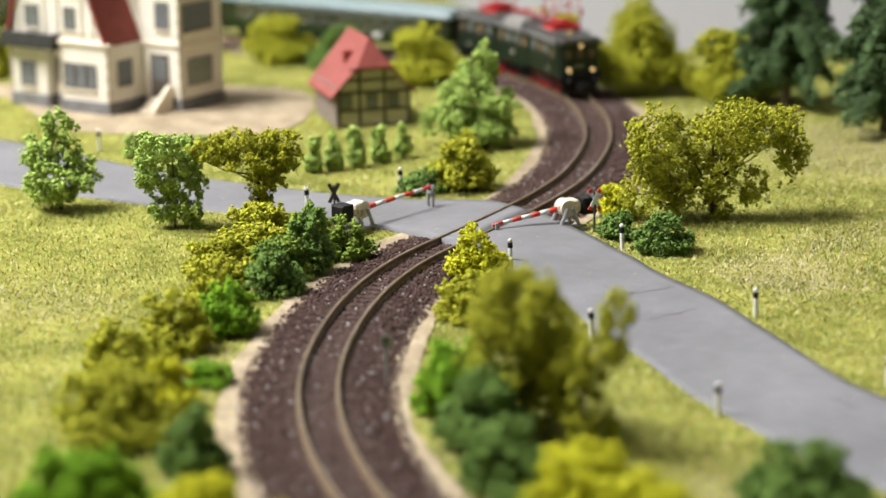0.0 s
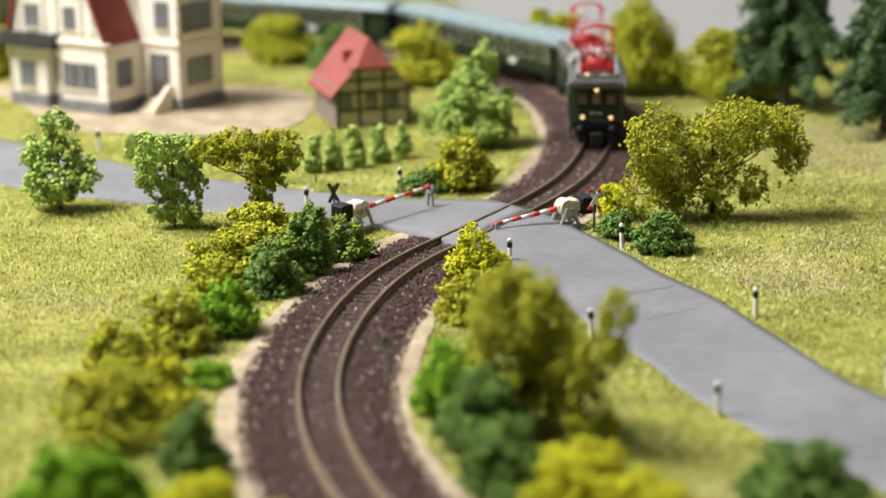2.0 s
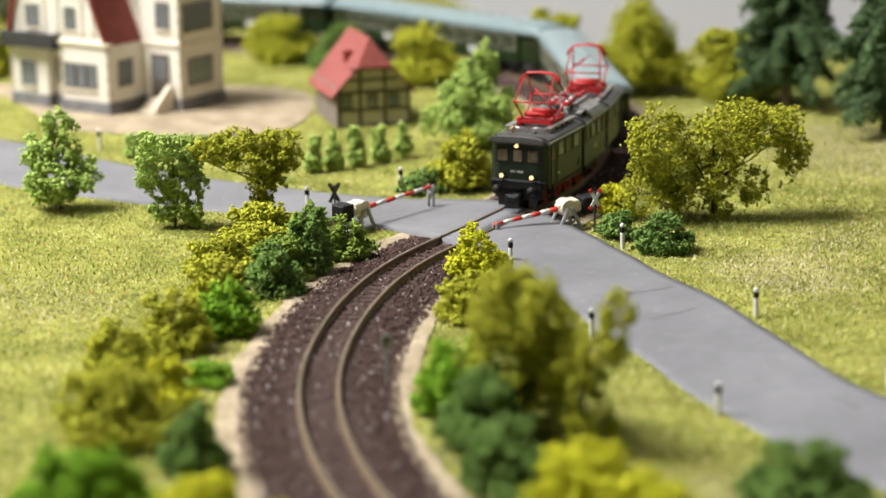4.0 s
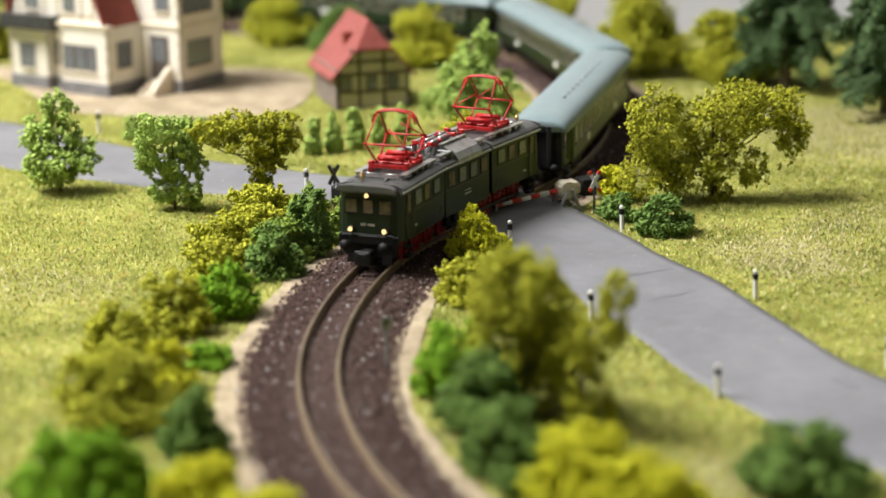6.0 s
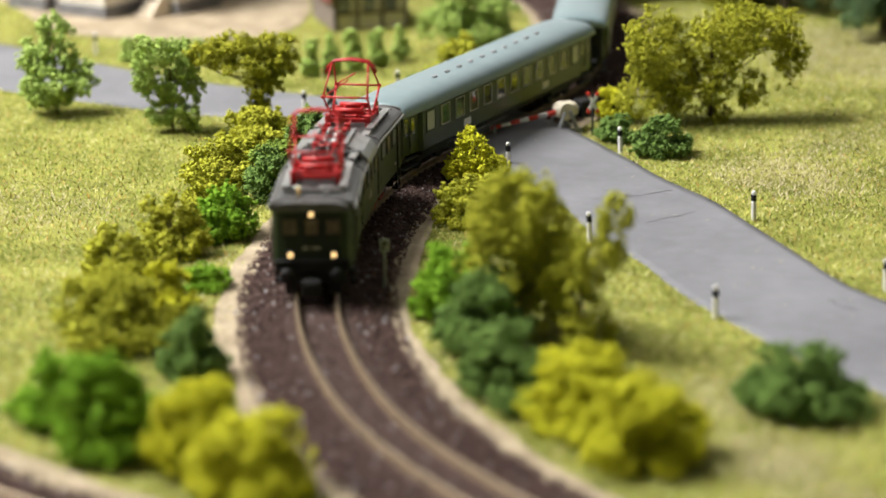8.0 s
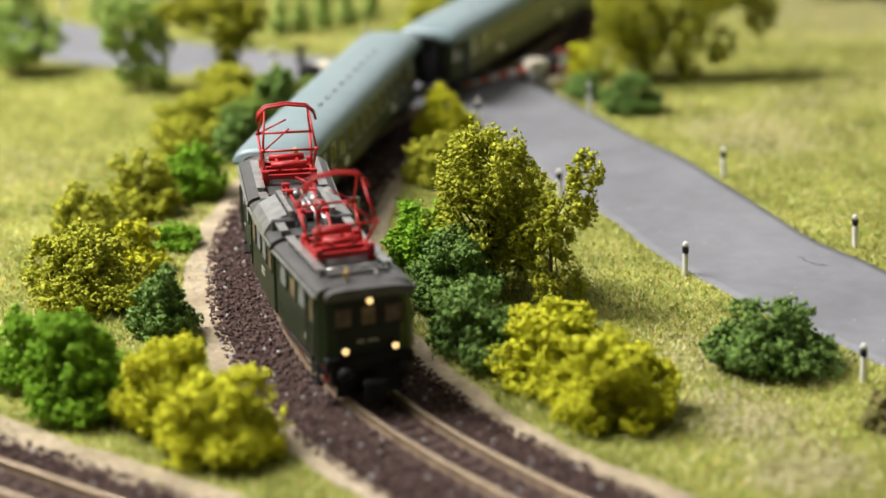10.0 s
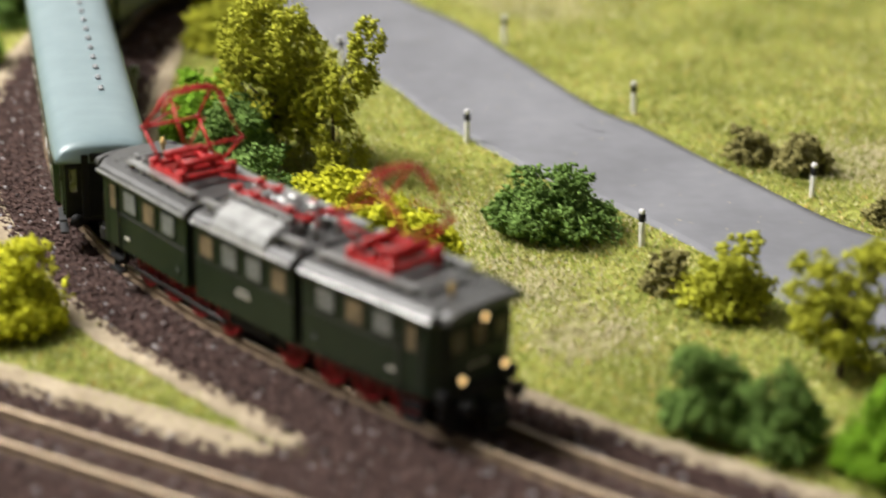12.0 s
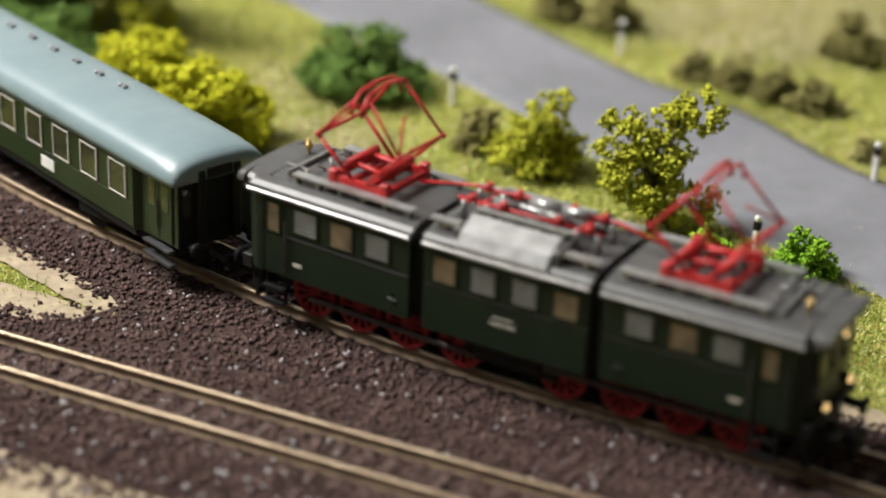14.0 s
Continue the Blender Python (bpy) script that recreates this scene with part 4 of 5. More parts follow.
def window(parent, x, y, z, w, h, rz, cols=2):
    """A wall window centred at (x, y, z), facing its own -y."""
    f = ring(w / 2, h / 2, 0.4, -0.4, 0.3)
    ob = part("window", f, M["timber"], parent, "dark framed window")
    ob.matrix_basis = mm(x, y, z, 0, 0, rz)
    part("pane", boxes((-w / 2, -0.05, -h / 2, w / 2, 0.25, h / 2)), M["winglass"], ob, "greyish pane")
    for c in range(1, cols):
        q = -w / 2 + w * c / cols
        part("muntin", boxes((q - 0.15, -0.2, -h / 2, q + 0.15, 0.1, h / 2)), M["timber"], ob)
    part("transom", boxes((-w / 2, -0.22, h * 0.12, w / 2, 0.1, h * 0.12 + 0.3)), M["timber"], ob)
    return ob


def slab(name, pts, off, material, parent, label=""):
    """A flat plate: a polygon of points (mm) thickened by the vector off."""
    bm = bmesh.new()
    a = [bm.verts.new(p) for p in pts]
    b = [bm.verts.new(Vector(p) + Vector(off)) for p in pts]
    for i in range(len(a)):
        bm.faces.new((a[i - 1], a[i], b[i], b[i - 1]))
    bm.faces.new(a[::-1])
    bm.faces.new(b)
    bmesh.ops.recalc_face_normals(bm, faces=bm.faces)
    return part(name, bm, material, parent, label)


def villa():
    """Cream villa; the front corner is its origin: the bright gable front runs towards -x, the shaded side towards +y."""
    t = thing("villa", "cream plastered model villa with dark red mansard roof", "house", mm(-126.8, 820.2, 0, 0, 0, -33))
    for x0, y0, x1, y1, h in ((-52, 2, -33, 40, 26.6), (-33, 6, -24, 40, 26.6), (-24, 0, 0, 40, 26.6), (0, 20, 19, 46, 48), (0, 46, 13, 52, 30)):
        part("plinth", boxes((x0 - 0.5, y0 - 0.5, -0.3, x1 + 0.5, y1 + 0.5, 5.0), bev=0.3), M["plinth"], t, "grey stone plinth")
        part("wall", boxes((x0, y0, 5.0, x1, y1, h), bev=0.2), M["render_white"], t)
    # gable storey over the front, with a ledge under it
    slab("gable", [(-51.5, 2, 26.6), (-1.5, 2, 26.6), (-9.5, 2, 46), (-28, 2, 62), (-46.5, 2, 46)], (0, 38, 0), M["render_white"], t, "white half-timbered gable storey")
    part("ledge", boxes((-25, -1.0, 26.6, 0.8, 2.4, 27.8), (0, 19.2, 25.4, 19.8, 20.1, 26.4), (18.9, 19.2, 25.4, 19.8, 46, 26.4), bev=0.2), M["plaster"], t, "cream ledge")
    for x0, x1, z0, z1 in ((-46.5, -45.5, 29, 45), (-33.5, -32.5, 28, 57), (-26.5, -25.5, 28, 60), (-14.2, -13.2, 28, 49), (-8.6, -7.6, 28, 42), (-46, -9.6, 44.6, 45.5), (-26, -6.5, 30.2, 31.0)):
        part("timber", boxes((x0, 1.6, z0, x1, 2.1, z1)), M["infill"], t, "pale brown half-timbering")
    # mansard roof: steep lower slopes, flatter upper ones
    part_roof = (((-1.2, -0.6, 26.4), (-1.2, 20.0, 26.4), (-9.3, 20.0, 46.2), (-9.3, -0.6, 46.2), (1.3, 0, 0.5)),
                 ((-51.8, 0.4, 26.4), (-51.8, 41, 26.4), (-46.6, 41, 46.2), (-46.6, 0.4, 46.2), (-1.3, 0, 0.4)),
                 ((-8.2, -0.6, 46.0), (-8.2, 41, 46.0), (-28, 41, 62.4), (-28, -0.6, 62.4), (0, 0, 1.3)),
                 ((-47.8, -0.6, 46.0), (-47.8, 41, 46.0), (-28, 41, 62.4), (-28, -0.6, 62.4), (0, 0, 1.3)),
                 ((13.2, 46.2, 29.6), (13.2, 53, 29.6), (8.5, 53, 49), (8.5, 46.2, 49), (1.2, 0, 0.4)),
                 ((0, 53, 49.0), (8.6, 53, 49.0), (8.6, 46.2, 49.0), (0, 46.2, 49.0), (0, 0, 1.0)))
    for *pts, off in part_roof:
        slab("roof", pts, off, M["tile"], t, "steep dark red tiled roof")
    for s in range(9):
        z = 28.4 + s * 2.0
        x = -1.2 - (z - 26.4) * 0.409 + 1.32
        part("tile_course", boxes((x - 0.2, -0.6, z, x + 0.22, 20.0, z + 0.35)), M["tile"], t)
    bm = bmesh.new()
    a = [bm.verts.new(p) for p in ((-1.2, 18.8, 48), (20.2, 18.8, 48), (20.2, 47.2, 48), (-1.2, 47.2, 48))]
    b = [bm.verts.new(p) for p in ((9.5, 27, 61), (9.5, 39, 61))]
    for f in ((a[0], a[1], b[0]), (a[1], a[2], b[1], b[0]), (a[2], a[3], b[1]), (a[3], a[0], b[0], b[1]), a[::-1]):
        bm.faces.new(f)
    part("roof", bm, M["tile"], t, "hipped dark red roof of the side wing")
    for x, y, z, w, h, rz, c in ((-43, 2, 13, 7, 9, 0, 2), (-28.5, 6, 14.5, 5, 9, 0, 2), (-19.6, 0, 14.5, 4.6, 9, 0, 2), (-13.8, 0, 14.5, 4.6, 9, 0, 2), (-8.2, 0, 14.5, 4.2, 9, 0, 2),
                                 (-39.5, 2, 36, 6.5, 8, 0, 2), (-20, 2, 36, 5, 8, 0, 2), (0, 9.5, 15.6, 7.5, 9.5, 90, 2), (11, 20, 37, 6, 9.5, 0, 2),
                                 (19, 31.5, 15, 14, 9.5, 90, 3), (19, 31, 36, 17, 10, 90, 4)):
        ob = window(t, x, y, z, w, h, rz, c)
        part("sill", boxes((-w / 2 - 0.7, -0.9, -h / 2 - 1.2, w / 2 + 0.7, 0.2, -h / 2 - 0.5), bev=0.1), M["plaster"], ob, "cream window sill")
    # rough stone quoins up the corners
    for x, y, top in ((0, 0, 26), (19, 20, 47), (-24, 0, 26), (-52, 2, 24)):
        for k in range(int((top - 5) / 2.6)):
            g = 1.5 if k % 2 else 0.8
            sx = 1 if x == -24 or x == -52 else -1
            part("quoin", boxes((min(x + sx * g, x - sx * 0.3), y - 0.3, 5.2 + k * 2.6, max(x + sx * g, x - sx * 0.3), y + g, 7.4 + k * 2.6), bev=0.15), M["infill"], t, "pale brown corner stone")
    bal = part("balcony", boxes((-53, -2.6, 24, -25.5, 2.2, 25, )), M["dark"], t, "dark grey balcony")
    part("parapet", boxes((-53, -2.6, 25, -25.5, -1.8, 30), (-53, -1.8, 25, -52.2, 2.0, 30), (-26.3, -1.8, 25, -25.5, 2.0, 30), bev=0.15), M["dark"], bal, "dark slatted parapet")
    d = part("door", boxes((4.6, 19.5, 5.2, 13.4, 20.2, 22)), M["timber"], t, "dark wooden front door under a glazed porch")
    for q in (6.0, 9.2):
        part("door_pane", boxes((q, 19.35, 12, q + 2.6, 19.6, 20.6)), M["winglass"], d, "greyish door pane")
    bm = bmesh.new()
    for i in range(5):
        box(bm, 5.0, 19.4 - (5 - i) * 2.0, -0.3, 13.0, 19.4, 1.0 + i * 1.0)
    part("steps", bm, M["plaster"], t, "pale entrance steps")
    slab("stair_cheek", [(13.1, 19.4, -0.3), (13.1, 8.4, -0.3), (13.1, 8.4, 2.6), (13.1, 18.0, 10.4), (13.1, 19.4, 10.4)], (2.2, 0, 0), M["plaster"], t, "cream sloping stair wall")


def shed():
    t = thing("shed", "small half-timbered model shed with a steep red roof", "shed", mm(-38.4, 791.0, 0, 0, 0, 17))
    w, d, e, r = 28.0, 33.0, 15.2, 32.6
    bm = extrude(bmesh.new(), [(0, -0.3), (w, -0.3), (w, e - 1.6), (w * 0.74, 21.9), (w * 0.26, 21.9), (0, e - 1.6)], 0, d)
    bmesh.ops.rotate(bm, verts=bm.verts, matrix=Matrix.Rotation(radians(90), 3, "Z"))
    bmesh.ops.scale(bm, vec=(-1, 1, 1), verts=bm.verts)
    bmesh.ops.recalc_face_normals(bm, faces=bm.faces)
    part("wall", bm, M["infill"], t, "pale plaster infill")
    for x0, z0, x1, z1 in ((0, 0, 1.2, e), (w - 1.2, 0, w, e), (8, 0, 9.2, 22), (17.5, 0, 18.7, 22), (0, 12.6, w, 13.8), (0, 6, w, 7), (5.2, 21.2, 21.8, 22.4), (0, 0, w, 0.9), (3.8, 17.2, 23.2, 18.2)):
        part("beam", boxes((x0, -0.35, z0, x1, 0.2, z1)), M["timber"], t, "dark timber beam")
    for x in (3.5, 13.2, 21.5):
        window(t, x, 0, 9.8, 3.6, 4.6, 0, 2)
    for i in range(16):
        part("board", boxes((-0.4, i * 2 + 0.1, 0.2, 0.1, i * 2 + 1.8, e)), M["wood"], t, "upright weathered board")
    # roof: two slopes with a half hip at the front gable
    th = 0.9
    for s in (0, 1):
        bm = bmesh.new()
        ex, mx = (-2.6 if s == 0 else w + 2.2), w / 2
        ez = e - 3.0
        def flip(x):
            return x
        fx = w * 0.26 if s == 0 else w * 0.74
        up = [(ex, -1.8, ez), (fx, -1.8, 22.6), (mx, 5.0, r), (mx, d + 1.5, r), (ex, d + 1.5, ez)]
        a = [bm.verts.new(p) for p in up]
        b = [bm.verts.new((x, y, z - th)) for x, y, z in up]
        for i in range(5):
            bm.faces.new((a[i - 1], a[i], b[i], b[i - 1]))
        bm.faces.new(a)
        bm.faces.new(b[::-1])
        bmesh.ops.recalc_face_normals(bm, faces=bm.faces)
        part("roof", bm, M["shedtile"], t, "red tiled roof slope")
    bm = bmesh.new()
    up = [(w * 0.26, -2.0, 22.6), (w * 0.74, -2.0, 22.6), (w / 2, 5.0, r + 0.1)]
    a = [bm.verts.new(p) for p in up]
    b = [bm.verts.new((x, y + 0.2, z - th)) for x, y, z in up]
    for i in range(3):
        bm.faces.new((a[i - 1], a[i], b[i], b[i - 1]))
    bm.faces.new(a)
    bm.faces.new(b[::-1])
    bmesh.ops.recalc_face_normals(bm, faces=bm.faces)
    part("half_hip", bm, M["shedgable"], t, "dark red half-hipped gable")
    part("dormer", boxes((6.4, 12.0, 22.0, 9.6, 16.0, 27.0), bev=0.2), M["tile"], t, "small dark roof hatch")


# ---- train ----
def spoked_wheel(parent, x, y, r, side):
    bm = bmesh.new()
    n = 24
    loops = []
    for q, u in ((r * 0.20, -0.7), (r * 0.30, -0.45), (r * 0.80, -0.45), (r, -0.5), (r, 0.5), (r * 0.80, 0.45), (r * 0.30, 0.45), (r * 0.20, 0.7)):
        loops.append([bm.verts.new((math.cos(6.2832 * k / n) * q, u, math.sin(6.2832 * k / n) * q)) for k in range(n)])
    for a, b in ((0, 1), (2, 3), (3, 4), (4, 5), (6, 7), (1, 6), (5, 2)):
        for k in range(n):
            bm.faces.new((loops[a][k], loops[a][(k + 1) % n], loops[b][(k + 1) % n], loops[b][k]))
    for k in range(0, n, 2):
        c = (k + 1) % n
        bm.faces.new((loops[1][k], loops[1][c], loops[2][c], loops[2][k]))
        bm.faces.new((loops[6][k], loops[6][c], loops[5][c], loops[5][k]))
        bm.faces.new((loops[1][k], loops[2][k], loops[5][k], loops[6][k]))
        bm.faces.new((loops[1][c], loops[2][c], loops[5][c], loops[6][c]))
    bm.faces.new(loops[0])
    bm.faces.new(loops[7])
    w = part("wheel", bm, M["wheel"], parent, "red spoked driving wheel")
    w.matrix_basis = mm(x, y, r)
    return w


def pantograph(parent, x):
    z = 24.4
    bm = ring(4.6, 4.8, 0.85, -0.5, 0.5)
    bmesh.ops.rotate(bm, verts=bm.verts, matrix=Matrix.Rotation(radians(90), 3, "X"))
    bmesh.ops.translate(bm, verts=bm.verts, vec=(x, 0, z))
    ob = part("pantograph", bm, M["red"], parent, "raised red pantograph on a bar frame")
    for q in (-1.6, 1.6):
        part("cross_bar", boxes((x + q - 0.45, -4.8, z - 0.4, x + q + 0.45, 4.8, z + 0.55), bev=0.12), M["red"], ob)
    for q in (-3.2, 3.2):
        part("spring", tube(bmesh.new(), [(x + q, -3.8, z + 2.0), (x + q, 3.8, z + 2.0)], 0.75, 8), M["red"], ob, "", True)
        part("lever", tube(bmesh.new(), [(x - 4.2, q * 0.7, z + 1.0), (x + 4.2, q * 0.7, z + 1.8)], 0.45, 6), M["red"], ob, "", True)
    for sx in (-1, 1):
        for sy in (-1, 1):
            part("foot", boxes((x + sx * 4.7 - 0.7, sy * 5.2 - 0.7, z - 2.2, x + sx * 4.7 + 0.7, sy * 5.2 + 0.7, z + 1.4), bev=0.2), M["red"], ob)
            knee = (x + sx * 7.4, sy * 5.7, z + 6.4)
            part("lower_arm", tube(bmesh.new(), [(x + sx * 1.4, sy * 5.3, z + 0.6), knee], 0.33, 6, 0.28), M["red"], ob, "", True)
            part("upper_arm", tube(bmesh.new(), [knee, (x + sx * 1.0, sy * 4.7, z + 13.6)], 0.27, 6, 0.23), M["red"], ob, "", True)
            if sy > 0:
                part("brace", tube(bmesh.new(), [knee, (x + sx * 4.0, -sy * 0.2, z + 10.2)], 0.2, 5), M["red"], ob, "", True)
            k = bmesh.new()
            bmesh.ops.create_icosphere(k, subdivisions=1, radius=0.6, matrix=Matrix.Translation(knee))
            part("knee_joint", k, M["red"], ob, "", True)
        part("cross_tube", tube(bmesh.new(), [(x + sx * 7.4, -5.7, z + 6.4), (x + sx * 7.4, 5.7, z + 6.4)], 0.28, 6), M["red"], ob, "", True)
        q = sx * 0.9
        part("collector_bow", tube(bmesh.new(), [(x + q, -6.3, z + 11.2), (x + q, -5.9, z + 12.8), (x + q, -4.4, z + 14.2), (x + q, 0, z + 14.7), (x + q, 4.4, z + 14.2), (x + q, 5.9, z + 12.8), (x + q, 6.3, z + 11.2)], 0.3, 6), M["red"], ob, "thin red collector bow", True)


def roof_outline(half, z0, rise, over=0.5, n=10):
    pts = [(half + over, z0 - 0.5)]
    for k in range(n + 1):
        a = math.pi * k / n
        c = math.cos(a)
        pts.append(((half + over) * (abs(c) ** 0.55) * (1 if c >= 0 else -1), z0 + rise * math.sin(a) ** 0.75))
    pts.append((-half - over, z0 - 0.5))
    return pts


HALF, FLOOR, EAVE = 9.2, 7.3, 20.6


def side_pane(parent, x, w, z0, z1, mat, name, label, trim="locgreen"):
    for s in (-1, 1):
        ob = part(name, boxes((x - w / 2, s * HALF - 0.15, z0, x + w / 2, s * HALF + 0.15, z1)), M[mat], parent, label)
        f = bmesh.new()
        y0, y1 = s * HALF - 0.25, s * HALF + 0.25
        for r in ((x - w / 2 - 0.3, y0, z0 - 0.3, x - w / 2, y1, z1 + 0.3), (x + w / 2, y0, z0 - 0.3, x + w / 2 + 0.3, y1, z1 + 0.3), (x - w / 2, y0, z1, x + w / 2, y1, z1 + 0.3), (x - w / 2, y0, z0 - 0.3, x + w / 2, y1, z0)):
            box(f, *r)
        part("surround", f, M[trim], ob)
        if name == "louvre":
            g = bmesh.new()
            k = int((z1 - z0) / 0.55)
            for i in range(k):
                z = z0 + (i + 0.5) * (z1 - z0) / k
                box(g, x - w / 2, s * HALF - 0.3, z - 0.12, x + w / 2, s * HALF + 0.32, z + 0.12)
            part("slats", g, M["alu"], ob)


def end_section(loco, name, sign):
    """A cab section. Its own origin lies over the joint side's end; x runs outwards to the cab at x = 32."""
    L = 32.0
    s = new(name)
    s.parent = loco
    bm = bmesh.new()
    # plan outline with rounded cab corners
    plan = [(0.8, -HALF), (L - 2.6, -HALF), (L - 0.8, -HALF + 1.2), (L, -HALF + 3.0), (L, HALF - 3.0), (L - 0.8, HALF - 1.2), (L - 2.6, HALF), (0.8, HALF)]
    lo, hi = [bm.verts.new((x, y, FLOOR)) for x, y in plan], [bm.verts.new((x, y, EAVE)) for x, y in plan]
    for i in range(len(plan)):
        bm.faces.new((lo[i - 1], lo[i], hi[i], hi[i - 1]))
    bm.faces.new(hi)
    bm.faces.new(lo[::-1])
    bmesh.ops.recalc_face_normals(bm, faces=bm.faces)
    body = part(name + "_body", bm, M["locgreen"], s, "dark green riveted cab section")
    r = bmesh.new()
    extrude(r, roof_outline(HALF, EAVE, 2.1), 0.5, L - 1.6)
    tipo = roof_outline(HALF - 1.6, EAVE, 2.0)
    extrude(r, tipo, L - 1.6, L + 0.4)
    extrude(r, roof_outline(HALF - 1.2, EAVE + 0.75, 1.2), L + 0.4, L + 1.6)
    part("roof", r, M["locroof"], s, "flat grey riveted roof")
    part("gutter", boxes((0.5, -HALF - 0.85, EAVE - 0.15, L - 1.2, -HALF - 0.4, EAVE + 0.4), (0.5, HALF + 0.4, EAVE - 0.15, L - 1.2, HALF + 0.85, EAVE + 0.4), bev=0.15), M["alu"], s, "bright metal roof edge")
    for y in (-1, 1):
        w = boxes((2.0, y * 6.6 - 0.9, EAVE + 3.0, 24.0, y * 6.6 + 0.9, EAVE + 3.3))
        for q in range(6):
            box(w, 2.6 + q * 4.1, y * 6.6 - 0.5, EAVE + 1.2, 3.2 + q * 4.1, y * 6.6 + 0.5, EAVE + 3.0)
        part("roof_walkway", w, M["alu"], s, "grey slatted roof walkway")
    rivets = bmesh.new()
    for x in (24.6, 28.2):
        for k in range(15):
            q = -7.0 + k
            box(rivets, x - 0.13, q - 0.13, EAVE + 1.5, x + 0.13, q + 0.13, EAVE + 2.22 - abs(q) * 0.015)
    part("rivet_rows", rivets, M["locroof"], s)
    side_pane(s, 6.5, 4.0, 15.4, 19.2, "louvre", "louvre", "pale louvred grille")
    side_pane(s, 13.2, 4.0, 15.2, 19.2, "cab", "window", "window with tan interior")
    side_pane(s, 19.8, 4.0, 15.4, 19.2, "louvre", "louvre", "pale louvred grille")
    side_pane(s, 26.0, 2.2, 14.6, 19.2, "cab", "door_window", "narrow cab door window")
    for y in (-1, 1):
        part("cab_door", boxes((24.2, y * HALF - 0.12, FLOOR + 0.4, 27.8, y * HALF + 0.14, 14.0), (24.0, y * HALF - 0.2, FLOOR, 24.2, y * HALF + 0.22, 19.8), (27.8, y * HALF - 0.2, FLOOR, 28.0, y * HALF + 0.22, 19.8)), M["locgreen"], s, "dark green cab door")
        part("handrail", tubes(0.16, [(28.6, y * (HALF + 0.5), 8.0), (28.6, y * (HALF + 0.5), 17)], [(23.5, y * (HALF + 0.5), 8.0), (23.5, y * (HALF + 0.5), 17)], n=5), M["steel"], s)
        part("panel_fitting", boxes((3.0, y * HALF - 0.1, 9.0, 4.4, y * HALF + 0.28, 9.9), (3.4, y * HALF - 0.1, 9.9, 3.7, y * HALF + 0.2, 11.0), bev=0.1), M["locgreen"], s, "small green fitting")
        part("steps", boxes((24.0, y * 8.6 - 0.6, 2.2, 28.0, y * 8.6 + 0.9, 2.7), (24.0, y * 8.6 - 0.6, 4.6, 28.0, y * 8.6 + 0.9, 5.1), (24.0, y * 8.6 - 0.5, 2.2, 24.4, y * 8.6 - 0.1, 8.6), (27.6, y * 8.6 - 0.5, 2.2, 28.0, y * 8.6 - 0.1, 8.6)), M["black"], s, "black cab steps")
        part("waist_line", boxes((0.9, y * HALF - 0.05, 14.0, 23.8, y * HALF + 0.14, 14.3)), M["dark"], s)
        part("lettering", boxes((20.6, y * HALF, 9.6, 22.2, y * HALF + 0.09 * y + 0.02, 10.2) if y > 0 else (20.6, -HALF - 0.1, 9.6, 22.2, -HALF, 10.2)), M["frame"], s, "pale bars in place of small writing")
    # cab front
    for y, w in ((-4.9, 3.3), (0.0, 2.8), (4.9, 3.3)):
        g = part("front_window", boxes((L - 0.25 if y == 0 else L - 0.3, y - w / 2, 14.8, L + 0.12, y + w / 2, 18.4)), M["cab" if y == 0 else "cabdim"], s, "cab window with a tan interior")
        f = bmesh.new()
        for b in ((L - 0.2, y - w / 2 - 0.35, 14.4, L + 0.25, y - w / 2, 18.75), (L - 0.2, y + w / 2, 14.4, L + 0.25, y + w / 2 + 0.35, 18.75), (L - 0.2, y - w / 2, 18.4, L + 0.25, y + w / 2, 18.75), (L - 0.2, y - w / 2, 14.4, L + 0.25, y + w / 2, 14.8)):
            box(f, *b)
        part("surround", f, M["black"], g)
    for y, z, r in ((-4.9, 10.3, 0.62), (4.9, 10.3, 0.62), (0.0, 19.75, 0.6)):
        h = part("headlight", tube(bmesh.new(), [(L - 0.4, y, z), (L + 1.0, y, z)], r + 0.3, 14), M["black"], s, "round headlight", True)
        part("lens", tube(bmesh.new(), [(L + 0.9, y, z), (L + 1.15, y, z)], r, 14), M["lamp_on" if sign > 0 else "pale"], h, "glowing warm white lens" if sign > 0 else "unlit lens")
    part("number_bars", boxes(*[(L - 0.05, -2.2 + q * 0.52, 11.3, L + 0.1, -1.9 + q * 0.52, 11.9) for q in range(8) if q != 3]), M["frame"], s, "pale bars in place of the running number")
    for y in (-7.0, 7.0):
        f = bpy.data.curves.new("class_mark", "FONT")
        f.body, f.size, f.align_x = "2", 2.6 * K, "CENTER"
        tmp = bpy.data.objects.new("tmp", f)
        me = bpy.data.meshes.new_from_object(tmp)
        bpy.data.objects.remove(tmp)
        ob = linked("class_mark", me, M["frame"], s, "small white figure 2")
        ob.matrix_basis = mm(L - (0.9 if abs(y) > 6.9 else 0) + 0.35, y, 15.6, 90, 0, 90 + (20 if y > 0 else -20))
    # running gear
    part("buffer_beam", boxes((L - 1.4, -8.6, 6.4, L + 0.6, 8.6, 8.8), (L - 2.4, -7.4, 3.0, L - 0.4, 7.4, 6.4), bev=0.2), M["black"], s, "black buffer beam")
    for y in (-5.6, 5.6):
        part("buffer", tube(tube(bmesh.new(), [(L + 0.4, y, 6.4), (L + 3.0, y, 6.4)], 0.75, 10), [(L + 3.0, y, 6.4), (L + 3.6, y, 6.4)], 1.45, 14), M["black"], s, "black round buffer", True)
